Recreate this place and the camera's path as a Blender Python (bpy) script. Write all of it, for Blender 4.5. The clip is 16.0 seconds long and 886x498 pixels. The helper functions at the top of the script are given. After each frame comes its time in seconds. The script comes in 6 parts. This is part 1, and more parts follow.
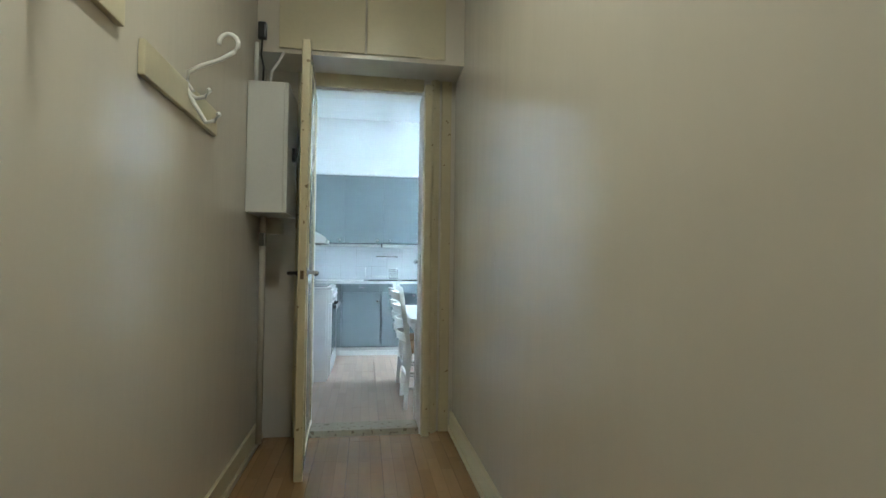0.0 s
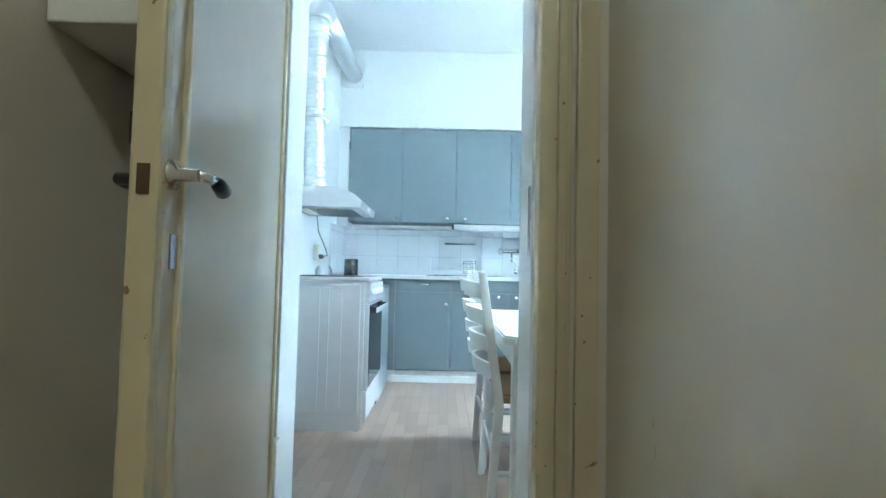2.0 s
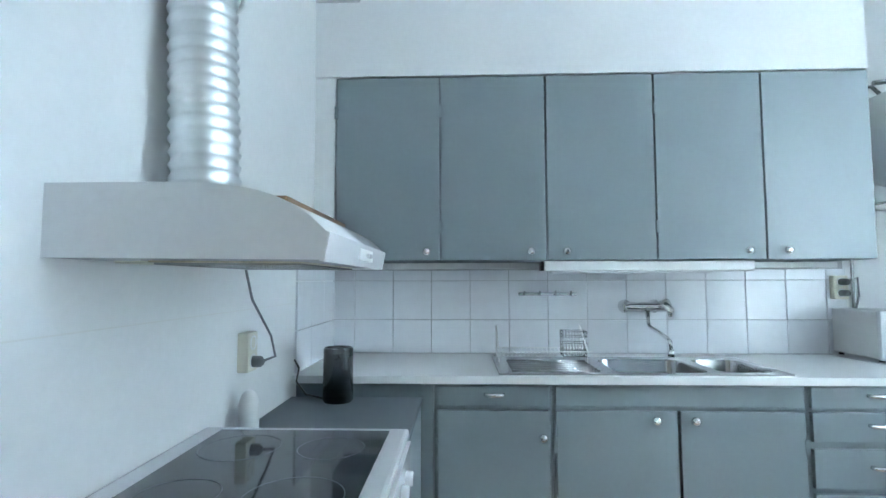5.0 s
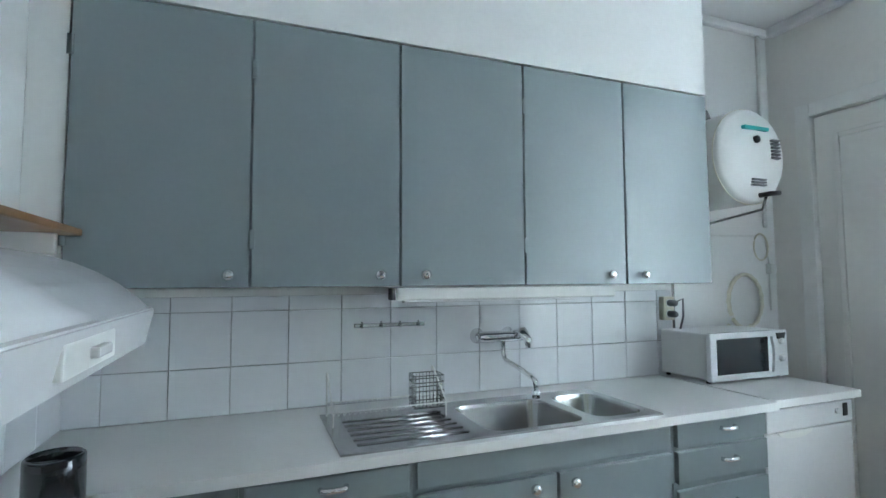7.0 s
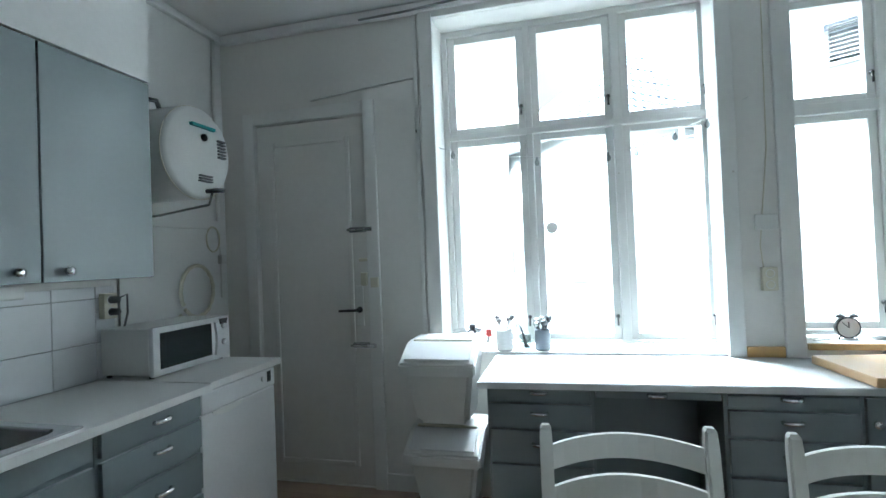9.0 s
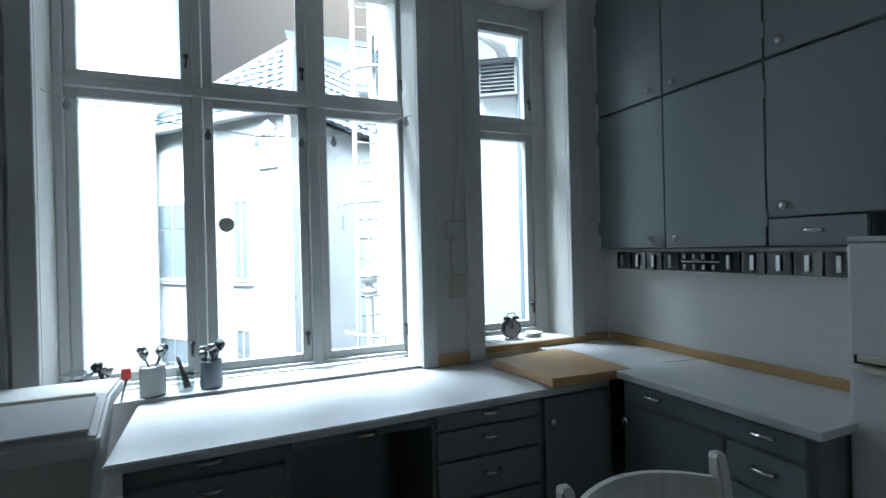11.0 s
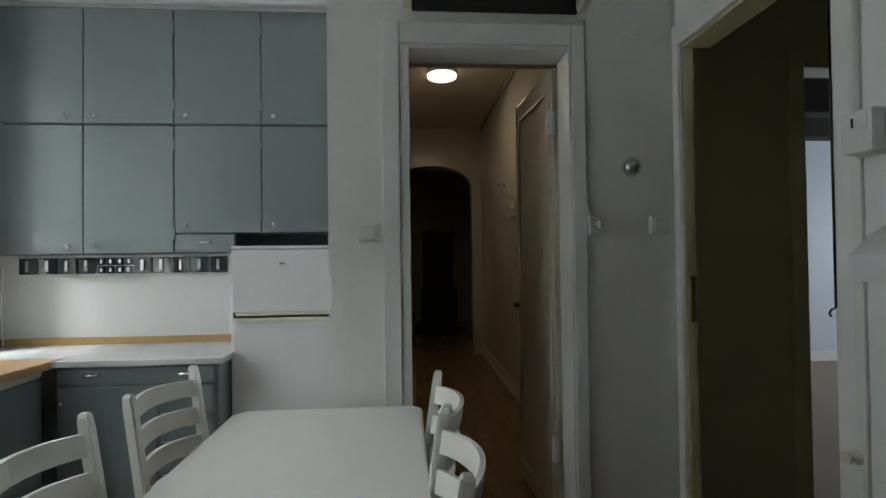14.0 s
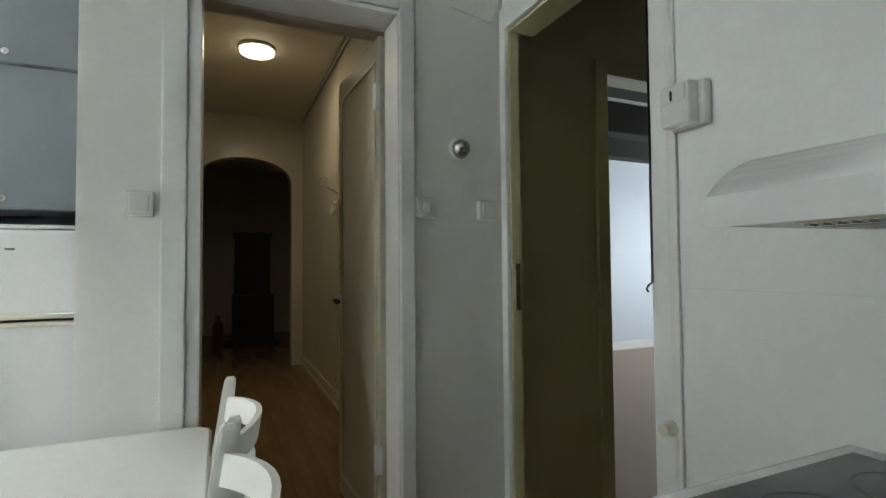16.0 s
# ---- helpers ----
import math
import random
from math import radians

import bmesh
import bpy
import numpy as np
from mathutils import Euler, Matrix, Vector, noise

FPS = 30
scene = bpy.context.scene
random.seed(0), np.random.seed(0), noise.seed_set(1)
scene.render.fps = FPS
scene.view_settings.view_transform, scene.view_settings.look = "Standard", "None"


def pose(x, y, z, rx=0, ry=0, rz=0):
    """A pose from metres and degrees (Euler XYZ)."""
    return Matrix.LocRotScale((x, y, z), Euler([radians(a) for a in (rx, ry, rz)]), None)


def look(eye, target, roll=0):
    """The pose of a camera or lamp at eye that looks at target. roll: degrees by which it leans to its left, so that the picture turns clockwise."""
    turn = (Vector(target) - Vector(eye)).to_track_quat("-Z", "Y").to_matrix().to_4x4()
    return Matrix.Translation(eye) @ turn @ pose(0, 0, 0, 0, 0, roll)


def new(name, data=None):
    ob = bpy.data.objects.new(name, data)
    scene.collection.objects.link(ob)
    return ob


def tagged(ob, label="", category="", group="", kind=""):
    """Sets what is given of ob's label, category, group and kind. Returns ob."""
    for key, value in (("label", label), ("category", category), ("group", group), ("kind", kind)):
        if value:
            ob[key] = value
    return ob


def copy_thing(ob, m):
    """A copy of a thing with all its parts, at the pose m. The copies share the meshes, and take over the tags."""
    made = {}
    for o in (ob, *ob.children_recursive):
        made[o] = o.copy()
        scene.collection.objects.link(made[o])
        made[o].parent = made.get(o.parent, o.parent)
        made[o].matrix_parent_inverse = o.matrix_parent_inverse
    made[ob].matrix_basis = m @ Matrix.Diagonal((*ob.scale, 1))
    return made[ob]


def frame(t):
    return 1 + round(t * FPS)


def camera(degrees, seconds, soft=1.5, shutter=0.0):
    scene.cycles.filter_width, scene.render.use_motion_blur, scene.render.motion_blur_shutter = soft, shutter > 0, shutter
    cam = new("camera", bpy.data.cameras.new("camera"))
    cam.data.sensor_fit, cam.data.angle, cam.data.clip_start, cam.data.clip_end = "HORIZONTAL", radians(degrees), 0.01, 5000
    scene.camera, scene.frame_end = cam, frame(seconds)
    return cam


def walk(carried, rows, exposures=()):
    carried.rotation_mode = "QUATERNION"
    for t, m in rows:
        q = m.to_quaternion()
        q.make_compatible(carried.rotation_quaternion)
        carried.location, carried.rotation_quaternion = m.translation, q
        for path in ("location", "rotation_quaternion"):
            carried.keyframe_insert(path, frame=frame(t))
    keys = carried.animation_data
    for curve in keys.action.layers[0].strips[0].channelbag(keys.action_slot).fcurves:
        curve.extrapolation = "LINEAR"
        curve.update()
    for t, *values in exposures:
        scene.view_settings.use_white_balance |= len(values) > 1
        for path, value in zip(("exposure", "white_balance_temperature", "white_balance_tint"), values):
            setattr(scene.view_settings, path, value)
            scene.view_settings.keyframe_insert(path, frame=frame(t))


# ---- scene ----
cam = camera(83.5, 16.0)
PATH = [
    (0, (0.658, 0.209, 1.132), (0.966, 2.185, 1.189), 0.7),
    (0.5, (0.731, 0.694, 1.092), (0.926, 2.683, 1.149), 1.3),
    (0.8, (0.789, 1.0, 1.01), (0.92, 2.994, 1.078), 1.5),
    (1, (0.792, 1.171, 0.993), (0.907, 3.167, 1.055), 1.7),
    (1.5, (0.811, 1.639, 0.952), (0.868, 3.637, 1.031), 1.1),
    (2, (0.778, 2.116, 0.936), (0.776, 4.114, 1.028), 1.3),
    (2.5, (0.735, 2.559, 0.931), (0.702, 4.556, 1.022), 1.0),
    (3, (0.737, 2.992, 0.859), (0.715, 4.99, 0.959), 0.4),
    (3.5, (0.707, 3.38, 0.82), (0.66, 5.376, 0.926), 0.2),
    (3.7, (0.664, 3.545, 0.85), (0.62, 5.542, 0.957), 0.1),
    (3.9, (0.641, 3.696, 0.912), (0.587, 5.693, 1.023), 0.0),
    (4.2, (0.603, 3.89, 1.047), (0.52, 5.885, 1.167), -0.2),
    (6.3, (0.38, 4.794, 1.357), (0.529, 6.783, 1.495), 0.4),
    (6.4, (0.389, 4.822, 1.361), (0.601, 6.804, 1.515), -0.1),
    (6.5, (0.374, 4.838, 1.366), (0.657, 6.813, 1.512), 0.4),
    (7, (0.4, 4.914, 1.389), (1.119, 6.776, 1.516), -0.3),
    (7.5, (0.435, 4.94, 1.409), (1.603, 6.561, 1.512), -0.6),
    (8, (0.483, 4.881, 1.413), (2.01, 6.17, 1.49), -1.7),
    (8.5, (0.514, 4.816, 1.405), (2.29, 5.734, 1.464), -2.3),
    (9, (0.527, 4.786, 1.405), (2.465, 5.28, 1.439), -2.3),
    (9.2, (0.542, 4.77, 1.404), (2.513, 5.109, 1.433), -2.4),
    (10.25, (0.82, 5.02, 1.422), (2.78, 4.63, 1.434), -1.5),
    (11.3, (1.179, 4.858, 1.428), (2.873, 3.795, 1.415), -0.7),
    (11.5, (1.22, 4.923, 1.426), (2.766, 3.654, 1.413), -0.0),
    (12, (1.245, 5.126, 1.426), (2.436, 3.519, 1.422), -0.4),
    (12.5, (1.233, 5.379, 1.408), (2.148, 3.601, 1.425), -0.8),
    (13, (1.216, 5.641, 1.363), (1.794, 3.726, 1.397), -0.2),
    (13.5, (1.112, 5.815, 1.351), (1.296, 3.824, 1.384), -0.0),
    (14, (1.039, 5.89, 1.359), (0.897, 3.895, 1.391), -0.7),
    (14.5, (1.028, 5.932, 1.35), (0.687, 3.962, 1.392), -1.2),
    (15, (1.032, 5.929, 1.334), (0.565, 3.985, 1.386), -1.6),
    (15.5, (1.041, 5.828, 1.298), (0.418, 3.929, 1.358), -1.2),
    (15.7, (1.062, 5.77, 1.242), (0.339, 3.906, 1.32), -1.8),
    (16, (0.958, 5.617, 1.254), (0.144, 3.792, 1.321), -0.5),
]
EXPOSURES = [(0, 1.45, 5000, -2), (1.5, 1.65, 4750, -4), (2.5, 1.65, 4750, -5), (3, 1.25, 4800, -5), (3.5, 1.25, 4850, -5), (4.2, 1.15, 5050, -1), (6.5, 0.4, 5450, 3), (7, 0.4, 5550, 3), (8, 0.1, 5700, 2), (9, -0.7, 5600, 1), (11.5, -2.75, 5400, 2), (12.5, -2.5, 5450, 1), (13, -2.2, 5700, 2), (13.5, -1.6, 6200, 6), (14.5, -0.95, 6450, 7), (16, -0.3, 6550, 5)]
walk(cam, [(t, look(eye, target, roll)) for t, eye, target, roll in PATH], EXPOSURES)


# ---- light ----
world = bpy.data.worlds.new("overcast_sky")
scene.world = world
world.use_nodes = True
wn = world.node_tree
sky = wn.nodes.new("ShaderNodeTexSky")
sky.sky_type, sky.sun_disc = "NISHITA", False
sky.sun_elevation, sky.sun_rotation = radians(38), radians(110)
sky.air_density, sky.dust_density = 1.0, 4.0
wn.nodes["Background"].inputs[1].default_value = 0.15
wn.links.new(sky.outputs[0], wn.nodes["Background"].inputs[0])
sun = new("sun", bpy.data.lights.new("sun", "SUN"))
sun.data.energy, sun.data.angle, sun.data.color = 1.5, radians(20), (1.0, 0.97, 0.93)
sun.matrix_world = look((0, 9, 12), (4, 7, 4))
sky_lamp = new("sky_light", bpy.data.lights.new("sky_light", "AREA"))
sky_lamp.data.shape, sky_lamp.data.size, sky_lamp.data.size_y = "RECTANGLE", 2.8, 2.6
sky_lamp.data.energy, sky_lamp.data.color = 1500.0, (0.92, 0.97, 1.0)
sky_lamp.matrix_world = look((5.4, 4.9, 5.0), (3.0, 4.6, 2.0))
yard_lamp = new("courtyard_sky_light", bpy.data.lights.new("courtyard_sky_light", "AREA"))
yard_lamp.data.shape, yard_lamp.data.size, yard_lamp.data.size_y = "RECTANGLE", 14.0, 5.0
yard_lamp.data.energy, yard_lamp.data.color = 115000.0, (0.94, 0.98, 1.0)
yard_lamp.matrix_world = look((6.6, 3.8, 10.0), (11.0, 3.6, 0.0))
hall_lamp = new("hall_light", bpy.data.lights.new("hall_light", "AREA"))
hall_lamp.data.shape, hall_lamp.data.size = "DISK", 0.24
hall_lamp.data.energy, hall_lamp.data.color = 6.3, (1.0, 0.82, 0.57)
hall_lamp.matrix_world = look((0.69, 1.12, 3.085), (0.69, 1.12, 0))


# ---- materials ----
def mat(name, color, rough=0.5, metal=0.0, bump=0.0, bscale=60.0, var=0.06, vscale=3.0, stretch=(1, 1, 1), coat=0.0, rvar=0.08, grain=0.03):
    m = bpy.data.materials.new(name)
    m.use_nodes = True
    n, l = m.node_tree.nodes, m.node_tree.links
    b = n["Principled BSDF"]
    b.inputs["Metallic"].default_value = metal
    b.inputs["Coat Weight"].default_value = coat
    tc = n.new("ShaderNodeNewGeometry")
    mp = n.new("ShaderNodeMapping")
    mp.inputs["Scale"].default_value = stretch
    l.new(tc.outputs["Position"], mp.inputs[0])
    big = n.new("ShaderNodeTexNoise")
    big.inputs["Scale"].default_value, big.inputs["Detail"].default_value = vscale, 3.0
    fine = n.new("ShaderNodeTexNoise")
    fine.inputs["Scale"].default_value, fine.inputs["Detail"].default_value = bscale, 4.0
    l.new(mp.outputs[0], big.inputs[0])
    l.new(mp.outputs[0], fine.inputs[0])

    def ranged(src, lo, hi):
        r = n.new("ShaderNodeMapRange")
        r.inputs[1].default_value, r.inputs[2].default_value = 0.1, 0.9
        r.inputs[3].default_value, r.inputs[4].default_value = lo, hi
        l.new(src, r.inputs[0])
        return r.outputs[0]
    f = n.new("ShaderNodeMath")
    f.operation = "MULTIPLY"
    l.new(ranged(big.outputs[0], 1 - var, 1 + var), f.inputs[0])
    l.new(ranged(fine.outputs[0], 1 - grain, 1 + grain), f.inputs[1])
    v = n.new("ShaderNodeVectorMath")
    v.operation = "SCALE"
    v.inputs[0].default_value = color[:3]
    l.new(f.outputs[0], v.inputs["Scale"])
    l.new(v.outputs[0], b.inputs["Base Color"])
    lo, hi = max(rough - rvar, 0.02), min(rough + rvar, 1)
    lo, hi = (max(lo, 0.29), max(hi, 0.31)) if rough >= 0.28 else (lo, min(hi, 0.26))
    l.new(ranged(big.outputs[0], lo, hi), b.inputs["Roughness"])
    if bump:
        bp = n.new("ShaderNodeBump")
        bp.inputs["Strength"].default_value, bp.inputs["Distance"].default_value = bump, 0.004
        l.new(fine.outputs[0], bp.inputs["Height"])
        l.new(bp.outputs[0], b.inputs["Normal"])
    return m


def chipped(name, color, under, rough, amount=0.63, scale=26.0, bump=0.25):
    """Old gloss paint with chips that show an undercoat."""
    m = mat(name, color, rough, bump=bump, bscale=35, var=0.08, vscale=2.0)
    n, l = m.node_tree.nodes, m.node_tree.links
    b = n["Principled BSDF"]
    src = b.inputs["Base Color"].links[0].from_socket
    geo = n.new("ShaderNodeNewGeometry")
    ch = n.new("ShaderNodeTexNoise")
    ch.inputs["Scale"].default_value, ch.inputs["Detail"].default_value = scale, 5.0
    l.new(geo.outputs["Position"], ch.inputs[0])
    gate = n.new("ShaderNodeMapRange")
    gate.inputs[1].default_value, gate.inputs[2].default_value = amount, amount + 0.02
    l.new(ch.outputs[0], gate.inputs[0])
    mx = n.new("ShaderNodeMix")
    mx.data_type = "RGBA"
    mx.inputs[7].default_value = (*under, 1)
    l.new(gate.outputs[0], mx.inputs[0])
    l.new(src, mx.inputs[6])
    l.new(mx.outputs[2], b.inputs["Base Color"])
    return m


def flooring(name, tones, rough=0.38):
    """Three-strip laminate: strips lie along y."""
    m = mat(name, (1, 1, 1), rough, bump=0.05, bscale=80, var=0.08, vscale=5, stretch=(6, 0.7, 1), grain=0.10)
    n, l = m.node_tree.nodes, m.node_tree.links
    b = n["Principled BSDF"]
    src = b.inputs["Base Color"].links[0].from_socket
    geo = n.new("ShaderNodeNewGeometry")
    mp = n.new("ShaderNodeMapping")
    mp.inputs["Rotation"].default_value = (0, 0, radians(90))
    l.new(geo.outputs["Position"], mp.inputs[0])
    br = n.new("ShaderNodeTexBrick")
    br.offset = 0.37
    br.inputs["Color1"].default_value, br.inputs["Color2"].default_value = (*tones[0], 1), (*tones[1], 1)
    br.inputs["Mortar"].default_value = (*[c * 0.8 for c in tones[1]], 1)
    br.inputs["Scale"].default_value, br.inputs["Mortar Size"].default_value = 1.0, 0.0012
    br.inputs["Brick Width"].default_value, br.inputs["Row Height"].default_value = 0.42, 0.064
    l.new(mp.outputs[0], br.inputs[0])
    mx = n.new("ShaderNodeMix")
    mx.data_type, mx.blend_type = "RGBA", "MULTIPLY"
    mx.inputs[0].default_value = 1.0
    l.new(br.outputs[0], mx.inputs[6])
    l.new(src, mx.inputs[7])
    l.new(mx.outputs[2], b.inputs["Base Color"])
    return m


def glassy(name, tint=(1, 1, 1), gloss=0.06):
    m = bpy.data.materials.new(name)
    m.use_nodes = True
    n, l = m.node_tree.nodes, m.node_tree.links
    n.remove(n["Principled BSDF"])
    t, g, mx = n.new("ShaderNodeBsdfTransparent"), n.new("ShaderNodeBsdfGlossy"), n.new("ShaderNodeMixShader")
    t.inputs[0].default_value = (*tint, 1)
    g.inputs["Roughness"].default_value = 0.02
    mx.inputs[0].default_value = gloss
    l.new(t.outputs[0], mx.inputs[1])
    l.new(g.outputs[0], mx.inputs[2])
    l.new(mx.outputs[0], n["Material Output"].inputs[0])
    return m


def glow(name, color, strength):
    m = bpy.data.materials.new(name)
    m.use_nodes = True
    b = m.node_tree.nodes["Principled BSDF"]
    b.inputs["Base Color"].default_value = (0.8, 0.8, 0.78, 1)
    b.inputs["Emission Color"].default_value = (*color, 1)
    b.inputs["Emission Strength"].default_value = strength
    return m


WALL = mat("white_wall_paint", (0.80, 0.80, 0.79), 0.5, bump=0.12, bscale=45, var=0.03, vscale=1.5)
PANEL = mat("painted_panel", (0.77, 0.76, 0.73), 0.42, bump=0.10, bscale=30, var=0.05, vscale=1.8)
HALL = mat("hall_gloss_paint", (0.66, 0.62, 0.54), 0.21, bump=0.6, bscale=9, var=0.05, vscale=1.4, stretch=(1, 1, 0.22), grain=0.01)
HALLCEIL = mat("hall_ceiling_paint", (0.62, 0.57, 0.47), 0.6, bump=0.1, var=0.06)
CREAM = chipped("cream_door_paint", (0.62, 0.57, 0.40), (0.30, 0.23, 0.13), 0.30, 0.74, 45.0)
WORN = chipped("worn_cream_paint", (0.58, 0.52, 0.34), (0.24, 0.18, 0.09), 0.35, 0.69, 38.0)
DOOREDGE = chipped("worn_door_edge_paint", (0.58, 0.52, 0.34), (0.20, 0.14, 0.07), 0.4, 0.655, 26.0)
SILLWOOD = chipped("worn_threshold_paint", (0.33, 0.29, 0.21), (0.17, 0.13, 0.08), 0.5, 0.60, 30.0)
RUST = mat("rusty_lock_steel", (0.13, 0.085, 0.05), 0.5, 0.6, bump=0.2, var=0.25, vscale=20)
DOORFACE = mat("door_gloss_paint", (0.66, 0.62, 0.52), 0.13, bump=0.04, bscale=12, var=0.05)
OLIVE = mat("olive_gloss_paint", (0.50, 0.46, 0.27), 0.22, bump=0.15, bscale=20, var=0.07)
TRIM = chipped("white_trim_paint", (0.78, 0.78, 0.76), (0.45, 0.40, 0.32), 0.38, 0.74, bump=0.1)
CEIL = mat("ceiling_paint", (0.82, 0.82, 0.82), 0.6, bump=0.06, var=0.03)
GREY = mat("grey_cabinet_paint", (0.172, 0.200, 0.208), 0.33, bump=0.05, bscale=50, var=0.05, vscale=3)
# Darker cabinet grey; puts the shade of gaps between doors into the colour.
GREYIN = mat("darker_cabinet_grey", (0.13, 0.15, 0.165), 0.5, var=0.06)
TOP = mat("white_laminate", (0.74, 0.74, 0.73), 0.28, bump=0.02, var=0.04, vscale=4)
OLDTOP = mat("worn_white_laminate", (0.66, 0.67, 0.68), 0.24, bump=0.03, var=0.08, vscale=5)
ENAMEL = mat("white_enamel", (0.77, 0.77, 0.78), 0.22, var=0.02)
PLASTIC = mat("white_plastic", (0.74, 0.74, 0.72), 0.4, var=0.03)
AGED = mat("aged_white_plastic", (0.66, 0.63, 0.52), 0.4, var=0.05)
LACQUER = mat("white_lacquered_wood", (0.76, 0.75, 0.71), 0.33, bump=0.03, bscale=30, var=0.04)
STEEL = mat("brushed_steel", (0.42, 0.42, 0.42), 0.24, 1.0, bump=0.03, bscale=200, var=0.06, stretch=(0.2, 4, 1))
CHROME = mat("chrome", (0.75, 0.75, 0.76), 0.10, 1.0, var=0.05)
ALU = mat("aluminium_duct", (0.80, 0.81, 0.82), 0.42, 1.0, var=0.08, bump=0.05)
BLACK = mat("black_plastic", (0.015, 0.015, 0.017), 0.30, var=0.1)
DARKGLASS = mat("dark_oven_glass", (0.02, 0.024, 0.028), 0.06, var=0.05, rvar=0.02)
MESHM = mat("greasy_filter_mesh", (0.42, 0.36, 0.26), 0.45, 0.5, bump=0.6, bscale=300, var=0.2, vscale=8)
TILE = mat("white_glazed_tile", (0.74, 0.75, 0.77), 0.12, bump=0.02, bscale=20, var=0.03, rvar=0.04)
GROUT = mat("grey_grout", (0.50, 0.50, 0.50), 0.8, var=0.12)
FLOOR = flooring("oak_laminate", ((0.39, 0.295, 0.225), (0.32, 0.235, 0.175)))
HALLFLOOR = flooring("hall_oak_laminate", ((0.32, 0.205, 0.105), (0.26, 0.165, 0.08)), 0.22)
OAK = mat("oak_board", (0.45, 0.29, 0.15), 0.42, bump=0.06, bscale=40, var=0.16, vscale=7, stretch=(1, 5, 1), grain=0.08)
STRIPWOOD = mat("bare_pine_strip", (0.42, 0.27, 0.11), 0.55, bump=0.05, var=0.12, vscale=6)
RUSH = mat("rush_seat", (0.34, 0.22, 0.09), 0.7, bump=0.8, bscale=120, var=0.15, stretch=(1, 4, 1))
DARK = mat("dark_gap", (0.025, 0.024, 0.022), 0.9, var=0.1)
IRON = mat("black_iron_stove", (0.03, 0.03, 0.03), 0.5, 0.3, bump=0.1, var=0.15)
REDP = mat("red_plastic", (0.55, 0.04, 0.03), 0.4)
TEAL = mat("teal_print", (0.05, 0.42, 0.42), 0.4)
AGEDMARK = mat("scuff_mark", (0.47, 0.44, 0.38), 0.5, var=0.2)
INK = mat("grey_print", (0.16, 0.16, 0.17), 0.6)
DOTS = mat("dark_clay_pot", (0.10, 0.12, 0.14), 0.4, var=0.2)
GLASS = glassy("window_glass")
BULB = glassy("clear_bulb_plastic", (0.62, 0.64, 0.64), 0.12)
SMOKE = glassy("bin_glass", (0.75, 0.78, 0.78))
LAMP = glow("lamp_diffuser", (1.0, 0.86, 0.62), 9.0)
PLASTER = chipped("white_facade_plaster", (0.68, 0.69, 0.68), (0.42, 0.42, 0.40), 0.9, 0.68, 1.6, 0.15)
SLATE = mat("roof_slate", (0.14, 0.165, 0.19), 0.6, bump=0.2, var=0.15)
FARGLASS = mat("facade_window_glass", (0.22, 0.25, 0.27), 0.1, var=0.2)
GROUND = mat("courtyard_asphalt", (0.10, 0.10, 0.10), 0.9, bump=0.2, var=0.15)
BLUEWALL = mat("pale_blue_room_paint", (0.62, 0.66, 0.74), 0.6, var=0.03)
CARPET = mat("brown_room_floor", (0.30, 0.22, 0.17), 0.6, var=0.12)

# ---- building helpers ----
base_of = {}


def thing(name, at, label, category, group=""):
    ob = new(name)
    ob.location = at
    base_of[ob] = Vector(at)
    return tagged(ob, label, category, group)


def part(name, bm, material, parent, label=""):
    """Links a bmesh, drawn in world coordinates, as one mesh under parent."""
    o = base_of[parent]
    bmesh.ops.translate(bm, verts=bm.verts, vec=-o)
    me = bpy.data.meshes.new(name)
    bm.to_mesh(me)
    bm.free()
    me.materials.append(material)
    ob = new(name, me)
    ob.parent = parent
    base_of[ob] = o
    return tagged(ob, label)


def solid(name, bm, material, label, category="", kind="structure", group=""):
    """A top-level thing or piece of the setting that is one mesh."""
    me = bpy.data.meshes.new(name)
    bm.to_mesh(me)
    bm.free()
    me.materials.append(material)
    ob = new(name, me)
    base_of[ob] = Vector((0, 0, 0))
    return tagged(ob, label, category, group, kind)


def box(x0, x1, y0, y1, z0, z1, bevel=0.0, bm=None, seg=2):
    keep = bm
    bm = bmesh.new()
    bmesh.ops.create_cube(bm, size=1.0)
    for v in bm.verts:
        v.co = ((x0 + x1) / 2 + v.co.x * (x1 - x0), (y0 + y1) / 2 + v.co.y * (y1 - y0), (z0 + z1) / 2 + v.co.z * (z1 - z0))
    if bevel:
        bmesh.ops.bevel(bm, geom=list(bm.edges), offset=min(bevel, 0.45 * min(abs(x1 - x0), abs(y1 - y0), abs(z1 - z0))), segments=seg, affect="EDGES", profile=0.6)
        for f in bm.faces:
            f.smooth = len(f.verts) < 4 or f.calc_area() < 0.0
    return join(keep, bm)


def join(keep, bm):
    if keep is None:
        return bm
    me = bpy.data.meshes.new("t")
    bm.to_mesh(me)
    bm.free()
    keep.from_mesh(me)
    bpy.data.meshes.remove(me)
    return keep


def boxes(*rows, bevel=0.0):
    bm = bmesh.new()
    for r in rows:
        box(*r, bevel=bevel, bm=bm)
    return bm


